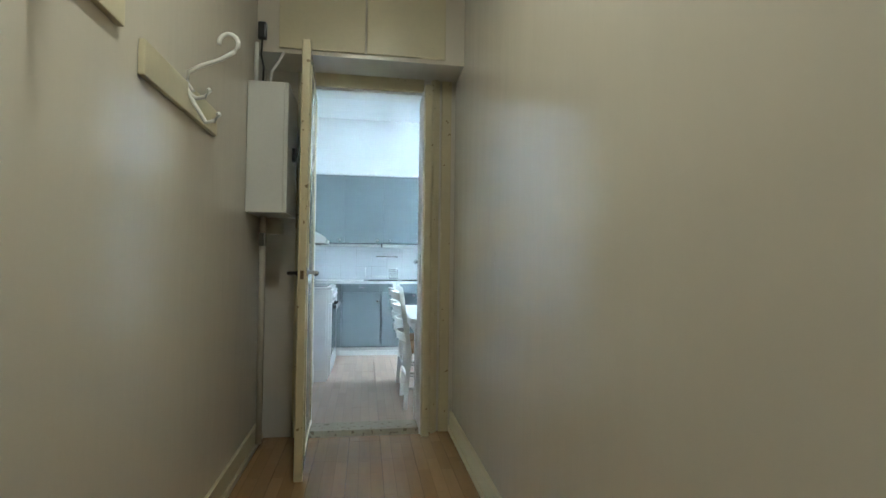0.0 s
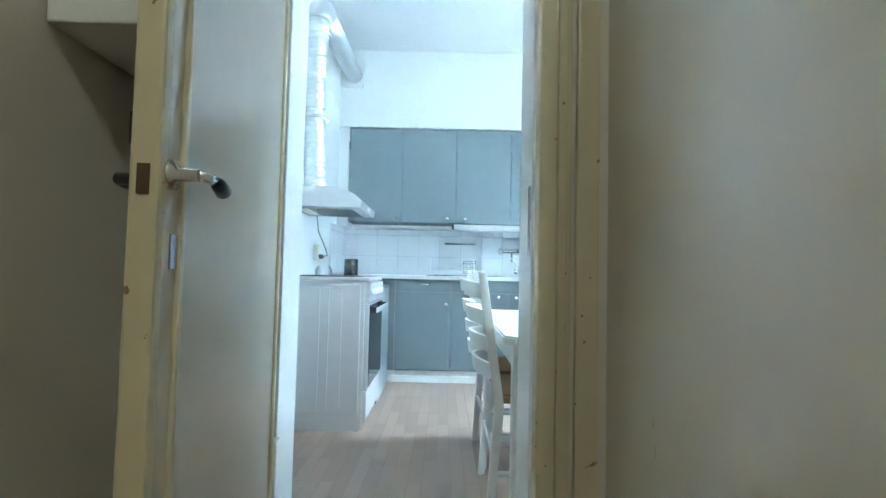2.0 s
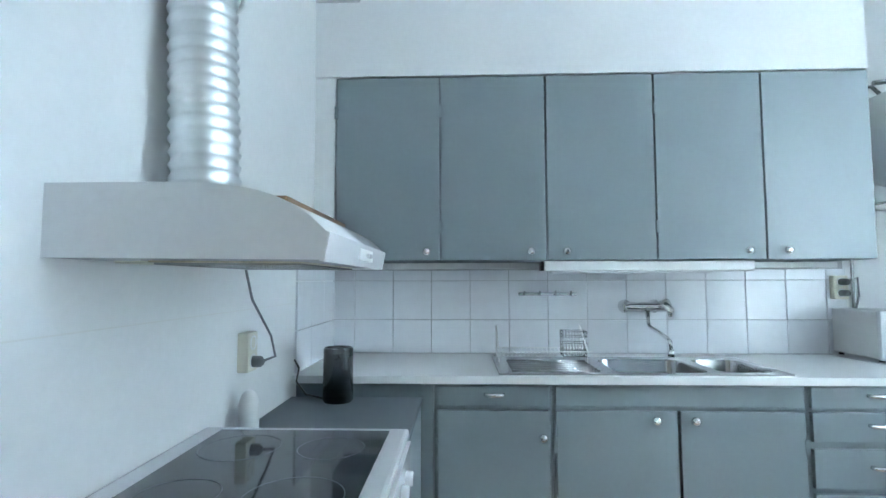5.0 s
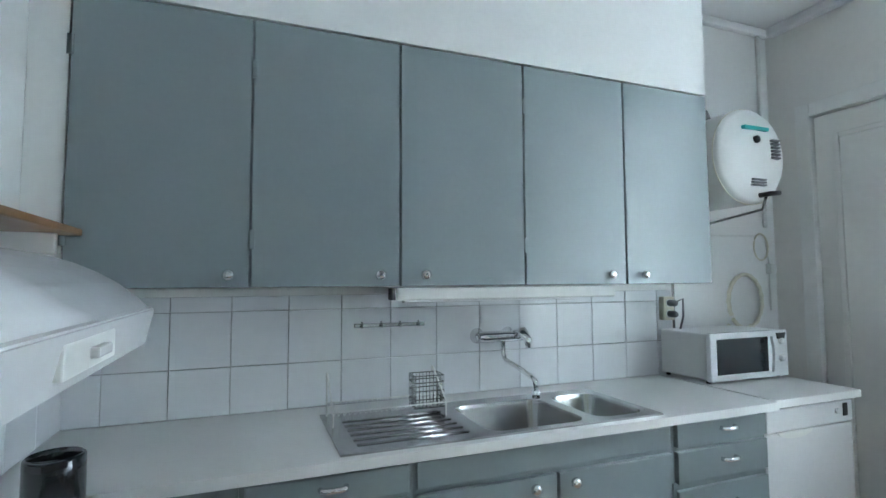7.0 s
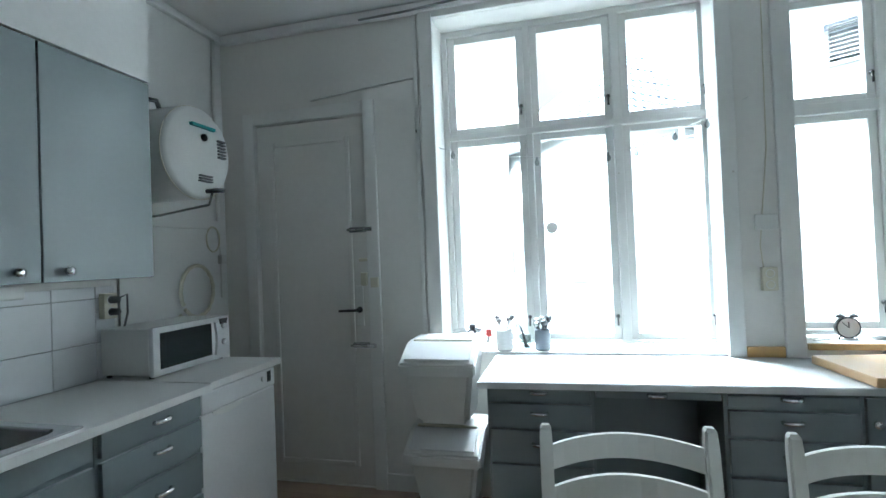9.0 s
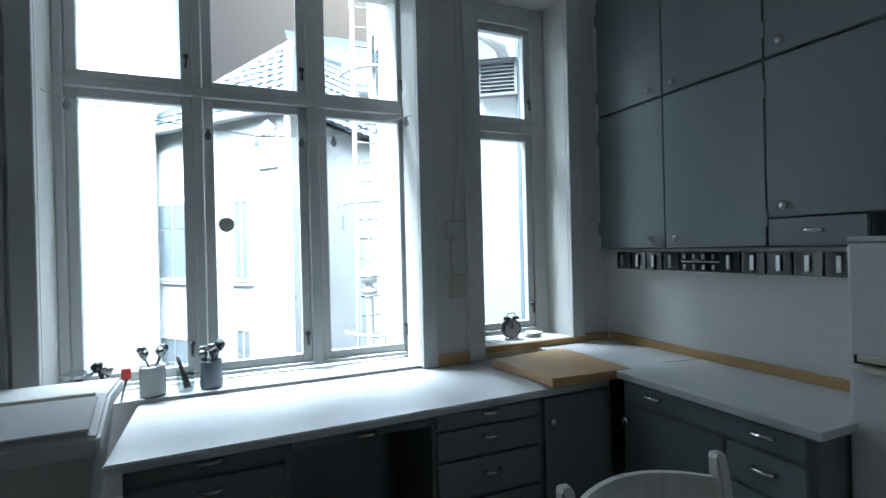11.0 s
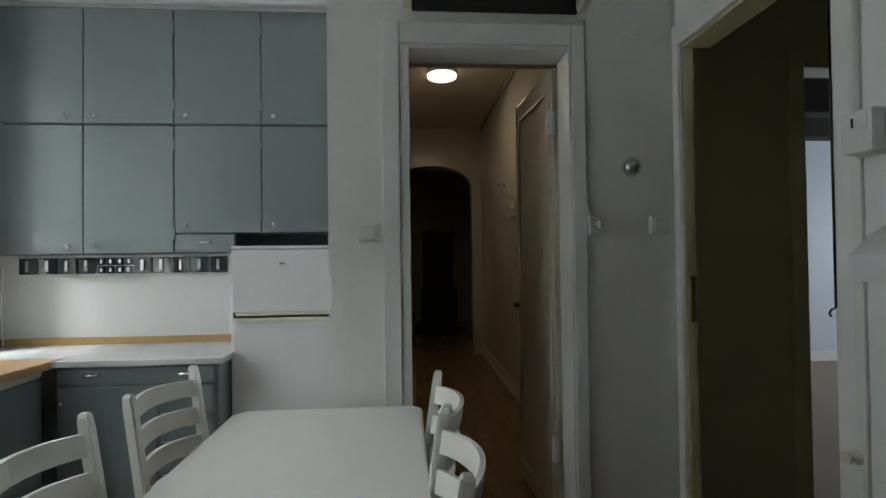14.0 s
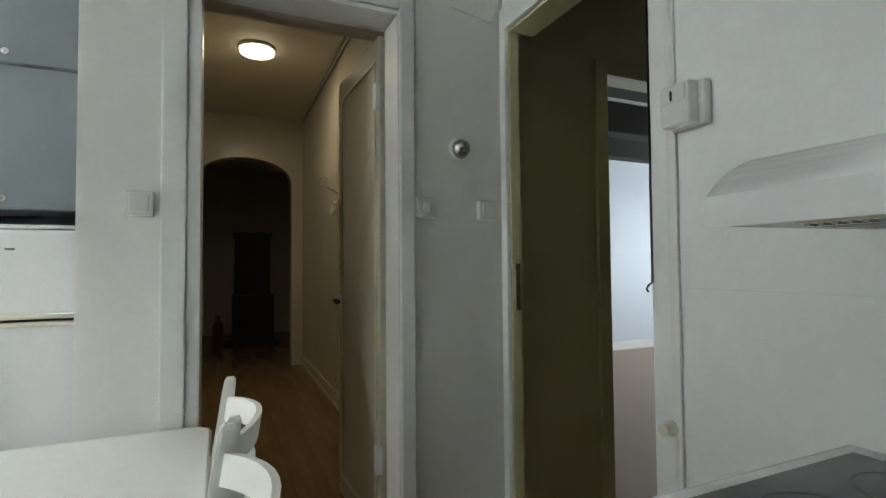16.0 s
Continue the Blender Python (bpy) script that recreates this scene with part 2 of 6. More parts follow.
def tube(pts, r, seg=8, bm=None, closed=False, radii=None):
    """A round bar along points."""
    bm = bm or bmesh.new()
    pts = [Vector(p) for p in pts]
    n = len(pts)
    rings = []
    up = Vector((0.3, 0.2, 0.93))
    for i, p in enumerate(pts):
        a, b = pts[(i - 1) % n if closed else max(i - 1, 0)], pts[(i + 1) % n if closed else min(i + 1, n - 1)]
        d = (b - a).normalized()
        if abs(d.dot(up)) > 0.95:
            up = Vector((1, 0.1, 0)) if abs(d.x) < 0.9 else Vector((0, 1, 0.1))
        s = d.cross(up).normalized()
        u = s.cross(d).normalized()
        rr = radii[i] if radii else r
        rings.append([bm.verts.new(p + rr * (math.cos(2 * math.pi * k / seg) * s + math.sin(2 * math.pi * k / seg) * u)) for k in range(seg)])
    for i in range(n if closed else n - 1):
        A, B = rings[i], rings[(i + 1) % n]
        for k in range(seg):
            f = bm.faces.new((A[k], A[(k + 1) % seg], B[(k + 1) % seg], B[k]))
            f.smooth = True
    if not closed:
        bm.faces.new(rings[0][::-1])
        bm.faces.new(rings[-1])
    bmesh.ops.recalc_face_normals(bm, faces=bm.faces)
    return bm


def lathe(profile, at, axis="z", seg=20, bm=None):
    """Turns (radius, height) pairs round an axis through at."""
    bm = bm or bmesh.new()
    at = Vector(at)
    rings = []
    for r, h in profile:
        ring = []
        for k in range(seg):
            c, s = r * math.cos(2 * math.pi * k / seg), r * math.sin(2 * math.pi * k / seg)
            ring.append(bm.verts.new(at + Vector({"z": (c, s, h), "y": (c, h, s), "x": (h, c, s)}[axis])))
        rings.append(ring)
    for A, B in zip(rings, rings[1:]):
        for k in range(seg):
            f = bm.faces.new((A[k], A[(k + 1) % seg], B[(k + 1) % seg], B[k]))
            f.smooth = True
    bm.faces.new(rings[0])
    bm.faces.new(rings[-1])
    bmesh.ops.recalc_face_normals(bm, faces=bm.faces)
    return bm


def prism(outline, lo, hi, axis, bevel=0.0):
    """An outline of 2D points pushed along an axis. axis y: points are (x, z); z: (x, y); x: (y, z)."""
    bm = bmesh.new()

    def place(p, h):
        return {"y": (p[0], h, p[1]), "z": (p[0], p[1], h), "x": (h, p[0], p[1])}[axis]
    a = [bm.verts.new(place(p, lo)) for p in outline]
    b = [bm.verts.new(place(p, hi)) for p in outline]
    bm.faces.new(a)
    bm.faces.new(b[::-1])
    for i in range(len(a)):
        j = (i + 1) % len(a)
        bm.faces.new((a[i], b[i], b[j], a[j]))
    bmesh.ops.recalc_face_normals(bm, faces=bm.faces)
    if bevel:
        bmesh.ops.bevel(bm, geom=list(bm.edges), offset=bevel, segments=2, affect="EDGES")
    return bm


def arc(cx, cy, r, a0, a1, n):
    return [(cx + r * math.cos(radians(a0 + (a1 - a0) * i / n)), cy + r * math.sin(radians(a0 + (a1 - a0) * i / n))) for i in range(n + 1)]


# ---- structure ----
CZ, HZ = 2.94, 3.15                       # ceilings of kitchen and hall
XL, XR, YB, YF, YN = -0.19, 3.40, 7.02, 3.72, 2.50   # kitchen faces: stove wall, window wall, back wall, door wall, niche
HX0, HX1, HY = 0.0, 1.255, 3.58            # hall side walls, hall face of the door wall
TOPZ = 3.45

solid("floor", boxes((-0.36, 3.9, 2.3, 7.3, -0.12, -0.012)), GROUT, "subfloor under the kitchen laminate")
solid("hall_floor", boxes((-1.2, 2.2, -5.0, 2.3, -0.12, -0.012)), GROUT, "subfloor under the hall laminate")
solid("ceiling", boxes((-0.36, 3.9, 3.58, 7.3, CZ, TOPZ), (1.38, 3.9, 2.3, 3.58, CZ, TOPZ)), CEIL, "white painted kitchen ceiling")
solid("hall_ceiling", boxes((-1.2, 1.38, -1.0, 3.58, HZ, TOPZ), (-1.2, 2.2, -5.0, -1.0, HZ, TOPZ)), HALLCEIL, "yellowed hall ceiling")
solid("wall_back", boxes((-0.36, 3.9, YB, 7.3, 0, CZ)), WALL, "white painted kitchen back wall")
D2Y0, D2Y1, DZ = 3.77, 4.541, 2.29
solid("wall_stove", boxes((-0.31, XL, D2Y1, YB, 0, CZ), (-0.235, XL, 3.505, D2Y0, 0, CZ), (-0.31, XL, D2Y0, D2Y1, DZ, CZ)), WALL, "white panelled wall beside the cooker")
DX0, DX1 = 0.305, 1.068
solid("wall_door", boxes((DX1, 1.38, HY, YF, 0, CZ), (XL, DX0, HY, YF, 0, CZ), (DX0, DX1, HY, YF, DZ + 0.02, CZ)), PANEL, "off-white wall with the hall doorway")
solid("wall_niche_side", boxes((HX1 + 0.003, 1.38, 2.3, HY, 0, CZ)), PANEL, "off-white wall end beside the fridge")
solid("wall_niche", boxes((1.38, XR, 2.3, YN, 0, CZ), (2.02, XR, YN, 2.82, 0, 1.395)), WALL, "white wall behind fridge and counter")
W1, W2, WZ0, WZ1 = (4.01, 5.53), (3.10, 3.66), 0.835, 2.84
# Also holds an unseen box and sill behind the back door, blocking leaked light.
solid("wall_window", boxes((XR, 3.86, 2.3, W2[0], 0, CZ), (XR, 3.86, W2[1], W1[0], 0, CZ), (XR, 3.86, W1[1], 6.0, 0, CZ), (XR, 3.86, 6.77, YB, 0, CZ),
                           (XR, 3.86, 6.0, 6.77, 2.32, CZ), (3.70, 3.86, 6.0, 6.77, 0, 2.32), (XR + 0.005, 3.70, 6.0, 6.77, -0.05, 0.003), (XR, 3.86, *W1, WZ1, CZ), (XR, 3.86, *W1, 0, WZ0), (XR, 3.86, *W2, 0, 0.885), (XR, 3.86, *W2, WZ1, CZ)), PANEL, "off-white window wall")
solid("wall_soffit", boxes((XL, 2.33, 6.56, YB, 2.232, CZ)), WALL, "white boxed soffit above the wall cabinets")
solid("wall_tiled", boxes((XL, 2.46, 6.945, YB, 0, 2.232)), GROUT, "wall behind the backsplash tiles")
solid("cornice", boxes((2.33, XR, YB - 0.04, YB, CZ - 0.05, CZ), (XR - 0.05, XR, 2.82, YB - 0.04, CZ - 0.06, CZ), (1.38, XR - 0.05, 2.86, 2.91, CZ - 0.07, CZ), bevel=0.015), CEIL, "white plaster cornice")
# hall
solid("wall_hall_left", boxes((-0.18, HX0, -1.0, HY, 0, HZ)), HALL, "cream gloss hall wall")
solid("wall_hall_right", boxes((HX1, HX1 + 0.003, 2.3, HY, 0, HZ), (HX1, 1.38, -1.0, 2.3, 0, HZ)), HALL, "cream gloss hall wall, dented")
solid("wall_hall_end", boxes((HX0, DX0 - 0.02, HY - 0.02, HY - 0.003, 0, HZ), (DX1 + 0.02, HX1, HY - 0.02, HY - 0.003, 0, HZ), (DX0 - 0.02, DX1 + 0.02, HY - 0.02, HY - 0.003, DZ + 0.03, HZ)), HALL, "cream hall wall round the doorway")
pts = [(-0.9, 0), (0.14, 0), (0.14, 2.34)] + [(0.695 - 0.555 * math.cos(radians(a)), 2.34 + 0.29 * math.sin(radians(a))) for a in range(15, 180, 15)] + [(1.25, 2.34), (1.25, 0), (2.0, 0), (2.0, HZ), (-0.9, HZ)]
solid("wall_arch", prism(pts, -1.16, -1.0, "y"), HALL, "cream hall wall with a round arch")
solid("wall_far_hall", boxes((-1.2, 2.2, -4.7, -4.55, 0, HZ), (-1.2, -0.95, -4.55, -1.16, 0, HZ), (1.9, 2.2, -4.55, -1.16, 0, HZ)), HALL, "cream wall of the far hall")
solid("door_1", boxes((0.02, 0.12, -4.55, -4.5, 0, 2.1), (0.12, 0.2, -4.55, -4.48, 0, 2.2), bevel=0.008), CREAM, "cream door frame in the far hall")
# side room behind the second doorway
solid("wall_side_room", boxes((-2.9, -1.80, 3.38, 3.50, 0, CZ), (-0.98, -0.31, 3.38, 3.50, 0, CZ), (-1.80, -0.98, 3.38, 3.50, 2.30, CZ), (-3.0, -2.9, 3.38, 6.0, 0, CZ), (-2.9, -0.31, 5.9, 6.0, 0, CZ)), OLIVE, "olive gloss wall of the lobby")
solid("wall_blue_room", boxes((-6.0, -0.9, -0.1, 0.0, 0, CZ), (-6.1, -6.0, -0.1, 1.0, 0, CZ), (-6.1, -6.0, 2.4, 3.4, 0, CZ), (-6.1, -6.0, 1.0, 2.4, 0, 0.9), (-6.1, -6.0, 1.0, 2.4, 2.3, CZ), (-1.0, -0.9, 0.0, 3.38, 0, CZ)), BLUEWALL, "pale blue wall of the next room")
solid("blue_room_floor", boxes((-6.1, -0.31, -0.1, 6.0, -0.1, 0.0)), CARPET, "brown floor of the next room")
solid("blue_room_ceiling", boxes((-6.1, -0.31, -0.1, 6.0, CZ, TOPZ)), CEIL, "ceiling of the next room")
solid("ceiling_beam", boxes((-5.9, -1.0, 1.5, 1.7, 2.62, CZ - 0.002), (-5.9, -1.0, 2.5, 2.7, 2.62, CZ - 0.002), (-5.9, -1.0, 0.6, 0.8, 2.62, CZ - 0.002), bevel=0.01), DARK, "dark stained ceiling beams")
solid("baseboard", boxes((-6.0, -1.0, 0.0, 0.015, 0, 0.12), bevel=0.004), TRIM, "white baseboard in the next room")
# Fill lamp in an unseen, assumed window, added to brighten the next room.
room_light = new("side_room_fill_light", bpy.data.lights.new("side_room_fill_light", "AREA"))
room_light.data.shape, room_light.data.size, room_light.data.size_y, room_light.data.energy = "RECTANGLE", 1.3, 1.3, 105.0
room_light.data.color = (0.88, 0.95, 1.0)
room_light.matrix_world = look((-6.02, 1.7, 1.6), (0, 1.7, 1.6))

# trims, casings, baseboards
solid("baseboard", boxes((HX0, HX0 + 0.018, -1.0, HY - 0.02, 0, 0.13), (HX1 - 0.018, HX1, -1.0, HY - 0.02, 0, 0.13), (HX0, HX0 + 0.03, -1.0, HY - 0.02, 0, 0.035), (HX1 - 0.03, HX1, -1.0, HY - 0.02, 0, 0.035), bevel=0.006), CREAM, "cream painted hall baseboard")
solid("baseboard", boxes((XL, XL + 0.014, D2Y1 + 0.07, 6.3, 0, 0.09), (XR - 0.016, XR, 5.7, 5.93, 0, 0.1), bevel=0.004), TRIM, "white kitchen baseboard")
solid("trim", boxes((DX1, DX1 + 0.077, YF, YF + 0.022, 0, DZ + 0.10), (DX0 - 0.062, DX0, YF, YF + 0.022, 0, DZ + 0.10), (DX0, DX1, YF, YF + 0.022, DZ + 0.005, DZ + 0.10), bevel=0.006), TRIM, "white casing of the hall doorway")
solid("trim", boxes((XL, XL + 0.022, D2Y0 - 0.045, D2Y0, 0, DZ + 0.10), (XL, XL + 0.022, D2Y0, D2Y1, DZ, DZ + 0.10), bevel=0.006), TRIM, "white casing of the lobby doorway")
solid("trim", boxes((-0.98, -0.90, 3.50, 3.52, 0, 2.38), (-1.88, -1.80, 3.50, 3.52, 0, 2.38), (-1.80, -0.98, 3.50, 3.52, 2.30, 2.38), bevel=0.005), OLIVE, "olive casing in the lobby")
CX0, CX1 = DX0 - 0.01, DX1 - 0.035
solid("trim", boxes((CX1, CX1 + 0.05, HY - 0.13, HY - 0.02, 0, DZ + 0.03), (CX1 + 0.05, CX1 + 0.11, HY - 0.05, HY - 0.02, 0, DZ + 0.12), (CX1 + 0.065, CX1 + 0.095, HY - 0.065, HY - 0.05, 0, DZ + 0.12),
                    (CX1 + 0.125, HX1 - 0.03, HY - 0.045, HY - 0.02, 0, DZ + 0.12), (CX0 - 0.02, CX1, HY - 0.05, HY - 0.02, DZ + 0.0, DZ + 0.12), (CX0 - 0.09, CX0 - 0.02, HY - 0.05, HY - 0.02, 0, DZ + 0.12), bevel=0.008), WORN, "worn cream door frame with many paint layers")
solid("door_lining", boxes((DX1 - 0.043, DX1 - 0.001, HY - 0.07, YF + 0.012, 0, DZ + 0.004), (DX0 + 0.001, DX0 + 0.008, HY - 0.02, YF + 0.012, 0, DZ + 0.004), (DX0 + 0.008, DX1 - 0.043, HY - 0.02, YF + 0.012, DZ - 0.015, DZ + 0.004), bevel=0.004), TRIM, "chipped white lining of the hall doorway")
solid("threshold", prism([(HY - 0.06, 0), (HY - 0.03, 0.03), (YF + 0.0, 0.03), (YF + 0.03, 0)], DX0 + 0.008, DX1 - 0.043, "x"), SILLWOOD, "worn painted wooden threshold")
solid("door_lining", boxes((-0.237, XL + 0.004, D2Y0, D2Y0 + 0.012, 0, DZ), (-0.312, XL + 0.004, D2Y0 + 0.012, D2Y1, DZ - 0.015, DZ), bevel=0.004), OLIVE, "olive lining of the lobby doorway")
for y, z, w, h in ((2.47, 1.18, 0.016, 0.012), (2.46, 1.13, 0.012, 0.02), (2.37, 1.11, 0.022, 0.004), (2.50, 0.98, 0.014, 0.012), (3.24, 0.61, 0.006, 0.018), (3.23, 0.55, 0.005, 0.02), (2.40, 0.875, 0.01, 0.005), (2.2, 0.86, 0.03, 0.003), (1.62, 0.85, 0.014, 0.003), (3.2, 0.42, 0.006, 0.008)):
    solid("scuff", prism([(y + 0.75 * w * math.cos(radians(k)) * (1 + 0.25 * math.sin(3 * k)), z + 0.75 * h * math.sin(radians(k))) for k in range(0, 360, 30)], HX1 - 0.0015, HX1, "x"), AGEDMARK, "grey scuff mark on the hall wall")
# window wall trims
solid("trim", boxes((XR - 0.03, XR, W1[0] - 0.08, W1[0], 0.832, 2.92), (XR - 0.03, XR, W1[1], W1[1] + 0.085, 0.832, 2.92), (XR - 0.03, XR, W1[0], W1[1], WZ1, 2.92),
                    (XR - 0.025, XR, W2[1], W2[1] + 0.09, 0.832, 2.92), (XR - 0.03, XR, W2[0] - 0.085, W2[0], 0.832, 2.86), (XR - 0.025, XR, W2[0], W2[1], WZ1, 2.92), bevel=0.006), TRIM, "white window casings")
solid("trim", boxes((XR - 0.022, XR, 6.77, 6.85, 0, 2.40), (XR - 0.022, XR, 5.92, 6.0, 0, 2.40), (XR - 0.022, XR, 6.0, 6.77, 2.32, 2.40), (XR - 0.012, XR, 5.63, 5.66, 0.1, CZ), bevel=0.005), TRIM, "off-white casing of the back door")
solid("trim", boxes((XL, XL + 0.012, D2Y1 + 0.07, D2Y1 + 0.10, 0.1, CZ), bevel=0.003), PANEL, "painted panel joint strip")

# ---- windows and doors ----
def window(name, y0, y1, z0, z1, cols, split, x=3.62):
    """A white casement window: columns of panes given by their glass edges, with a transom."""
    w = thing(name, (x, (y0 + y1) / 2, z0), "tall white painted wooden casement window with latches", "window")
    tagged(w, kind="structure")
    part("window_frame", boxes((x - 0.02, x + 0.07, y0, cols[0][0] - 0.045, z0, z1), (x - 0.02, x + 0.07, cols[-1][1] + 0.045, y1, z0, z1), (x - 0.02, x + 0.07, cols[0][0] - 0.045, cols[-1][1] + 0.045, z0, split[0][0] - 0.04),
                               (x - 0.02, x + 0.07, cols[0][0] - 0.045, cols[-1][1] + 0.045, split[1][1] + 0.045, z1), (x - 0.03, x + 0.07, cols[0][0] - 0.045, cols[-1][1] + 0.045, split[0][1] + 0.04, split[1][0] - 0.04), bevel=0.006), TRIM, w)
    for a, b in zip(cols, cols[1:]):
        part("mullion", boxes((x - 0.025, x + 0.07, a[1] + 0.045, b[0] - 0.045, z0, z1 - 0.03), bevel=0.006), TRIM, w)
    for c in cols:
        for s in split:
            g = part("sash", boxes((x, x + 0.04, c[0] - 0.043, c[0], s[0] - 0.038, s[1] + 0.043), (x, x + 0.04, c[1], c[1] + 0.043, s[0] - 0.038, s[1] + 0.043),
                                   (x, x + 0.04, c[0], c[1], s[0] - 0.038, s[0]), (x, x + 0.04, c[0], c[1], s[1], s[1] + 0.043), bevel=0.005), TRIM, w)
            p = part("pane", boxes((x + 0.018, x + 0.022, c[0] - 0.004, c[1] + 0.004, s[0] - 0.004, s[1] + 0.004)), GLASS, g)
            p.visible_shadow = False
            lat = lathe([(0.010, 0.0), (0.013, -0.014), (0.006, -0.024)], (x - 0.0, c[0] - 0.022, s[0] + 0.10), "x", 8)
            tube([(x - 0.018, c[0] - 0.022, s[0] + 0.10), (x - 0.024, c[0] - 0.022, s[0] + 0.045)], 0.0065, 6, lat)
            part("latch", lat, IRON, g, "small dark steel latch")
    return w


window("window_1", W1[0], W1[1], 0.86, WZ1, [(4.03, 4.41), (4.55, 4.93), (5.06, 5.45)], [(0.92, 2.10), (2.22, 2.76)])
window("window_2", W2[0], W2[1], 0.91, WZ1, [(3.23, 3.58)], [(0.98, 2.05), (2.19, 2.68)])
solid("window_sill", boxes((3.40, 3.62, W1[0], W1[1], 0.836, 0.846), bevel=0.003), TOP, "white sill level with the counter")
solid("window_sill", boxes((XR - 0.01, 3.62, W2[0] + 0.002, W2[1] - 0.002, 0.886, 0.905), bevel=0.004), TRIM, "white painted window sill")


def panel_door(name, x0, x1, y0, y1, z0, z1, label, face, frame_m, inset):
    """A door leaf that is thin along x, with one long raised frame on its inner face."""
    d = thing(name, ((x0 + x1) / 2, (y0 + y1) / 2, z0), label, "door")
    tagged(d, kind="structure")
    part("leaf", boxes((x0, x1, y0, y1, z0, z1), bevel=0.006), face, d)
    if inset:
        a, b = y0 + 0.1, y1 - 0.1
        part("moulding", boxes((x0 - 0.014, x0, a, a + 0.03, z0 + 0.12, z1 - 0.12), (x0 - 0.014, x0, b - 0.03, b, z0 + 0.12, z1 - 0.12), (x0 - 0.014, x0, a + 0.03, b - 0.03, z0 + 0.12, z0 + 0.15), (x0 - 0.014, x0, a + 0.03, b - 0.03, z1 - 0.15, z1 - 0.12), bevel=0.006), frame_m, d)
    return d


bd = panel_door("door_2", XR + 0.012, XR + 0.06, 6.004, 6.766, 0.004, 2.315, "closed off-white painted back door with bolts", PANEL, PANEL, True)
hb = lathe([(0.02, 0), (0.02, -0.012), (0.009, -0.015), (0.009, -0.05)], (XR + 0.012, 6.07, 1.10), "x", 12)
tube([(XR - 0.04, 6.07, 1.10), (XR - 0.045, 6.10, 1.10), (XR - 0.04, 6.19, 1.098)], 0.009, 8, hb)
part("door_handle", hb, BLACK, bd, "black lever handle")
for z in (0.879, 1.60):
    bo = boxes((XR - 0.008, XR + 0.012, 6.005, 6.12, z - 0.018, z + 0.018), (XR - 0.025, XR, 5.96, 6.02, z - 0.014, z + 0.014), bevel=0.004)
    tube([(XR - 0.016, 5.98, z), (XR - 0.016, 6.13, z)], 0.007, 8, bo)
    part("bolt", bo, STEEL, bd, "grey steel sliding bolt")
part("lock", boxes((XR - 0.012, XR + 0.012, 6.01, 6.05, 1.25, 1.33), (XR - 0.04, XR - 0.022, 5.925, 5.975, 1.24, 1.30), (XR - 0.008, XR + 0.012, 6.0, 6.06, 1.40, 1.42), bevel=0.004), AGED, bd)
part("lock_plate", boxes((XR + 0.006, XR + 0.012, 6.045, 6.1, 1.0, 1.25), bevel=0.002), TRIM, bd)

hd = thing("door_3", (0.32, 2.9, 0.01), "open cream hall door with a worn chipped edge", "door")
tagged(hd, kind="structure")
part("leaf", boxes((0.305, 0.343, 2.895, HY - 0.04, 0.015, 2.285), bevel=0.005), DOORFACE, hd)
part("door_edge", boxes((0.302, 0.346, 2.870, 2.895, 0.013, 2.287), bevel=0.006), DOOREDGE, hd, "chipped cream door edge")
part("moulding", boxes((0.343, 0.352, 2.935, 2.950, 0.12, 2.18), (0.343, 0.352, 3.49, 3.505, 0.12, 2.18), (0.343, 0.352, 2.95, 3.49, 2.165, 2.18), (0.343, 0.352, 2.95, 3.49, 0.12, 0.135), bevel=0.004), CREAM, hd)
hh = lathe([(0.024, 0), (0.024, 0.008), (0.010, 0.012), (0.010, 0.045)], (0.344, 2.905, 1.075), "x", 14)
tube([(0.385, 2.905, 1.075), (0.395, 2.92, 1.075), (0.395, 2.955, 1.074)], 0.009, 8, hh)
h_ob = part("door_handle", hh, CHROME, hd, "steel lever handle")
part("grip", tube([(0.395, 2.95, 1.074), (0.393, 2.97, 1.071), (0.388, 3.0, 1.066), (0.384, 3.012, 1.064)], 0.012, 10, radii=[0.009, 0.013, 0.014, 0.008]), BLACK, h_ob, "black handle grip")
hi = lathe([(0.024, 0), (0.024, -0.008), (0.010, -0.012), (0.010, -0.05)], (0.304, 2.925, 1.07), "x", 14)
tube([(0.258, 2.925, 1.07), (0.25, 2.95, 1.07), (0.255, 3.04, 1.06)], 0.010, 8, hi)
part("door_handle", hi, BLACK, hd)
part("lock_plate", boxes((0.344, 0.347, 2.912, 2.938, 0.93, 0.985), bevel=0.001), STEEL, hd)
part("latch_plate", boxes((0.315, 0.333, 2.867, 2.872, 1.04, 1.085), bevel=0.001), RUST, hd)
for z in (0.35, 1.95):
    part("hinge", boxes((0.333, 0.360, HY - 0.075, HY - 0.03, z, z + 0.12), bevel=0.006), TRIM, hd)
solid("strike_plate", boxes((DX1 - 0.047, DX1 - 0.044, 3.53, 3.556, 0.99, 1.19), bevel=0.001), STEEL, "worn steel strike plate in the jamb")
solid("strike_plate", boxes((-0.226, -0.204, D2Y0 + 0.012, D2Y0 + 0.016, 1.06, 1.26), bevel=0.001), STEEL, "dark strike plate in the lobby jamb")

hd.matrix_basis = pose(0.332, 2.865, 0.01, 0, 0, 2.8)

# ---- grey cabinets ----
def knob(at, axis, sign, parent):
    return part("knob", lathe([(0.008, 0), (0.008, sign * 0.012), (0.017, sign * 0.014), (0.017, sign * 0.026), (0.006, sign * 0.031)], at, axis, 10), CHROME, parent, "chrome knob")


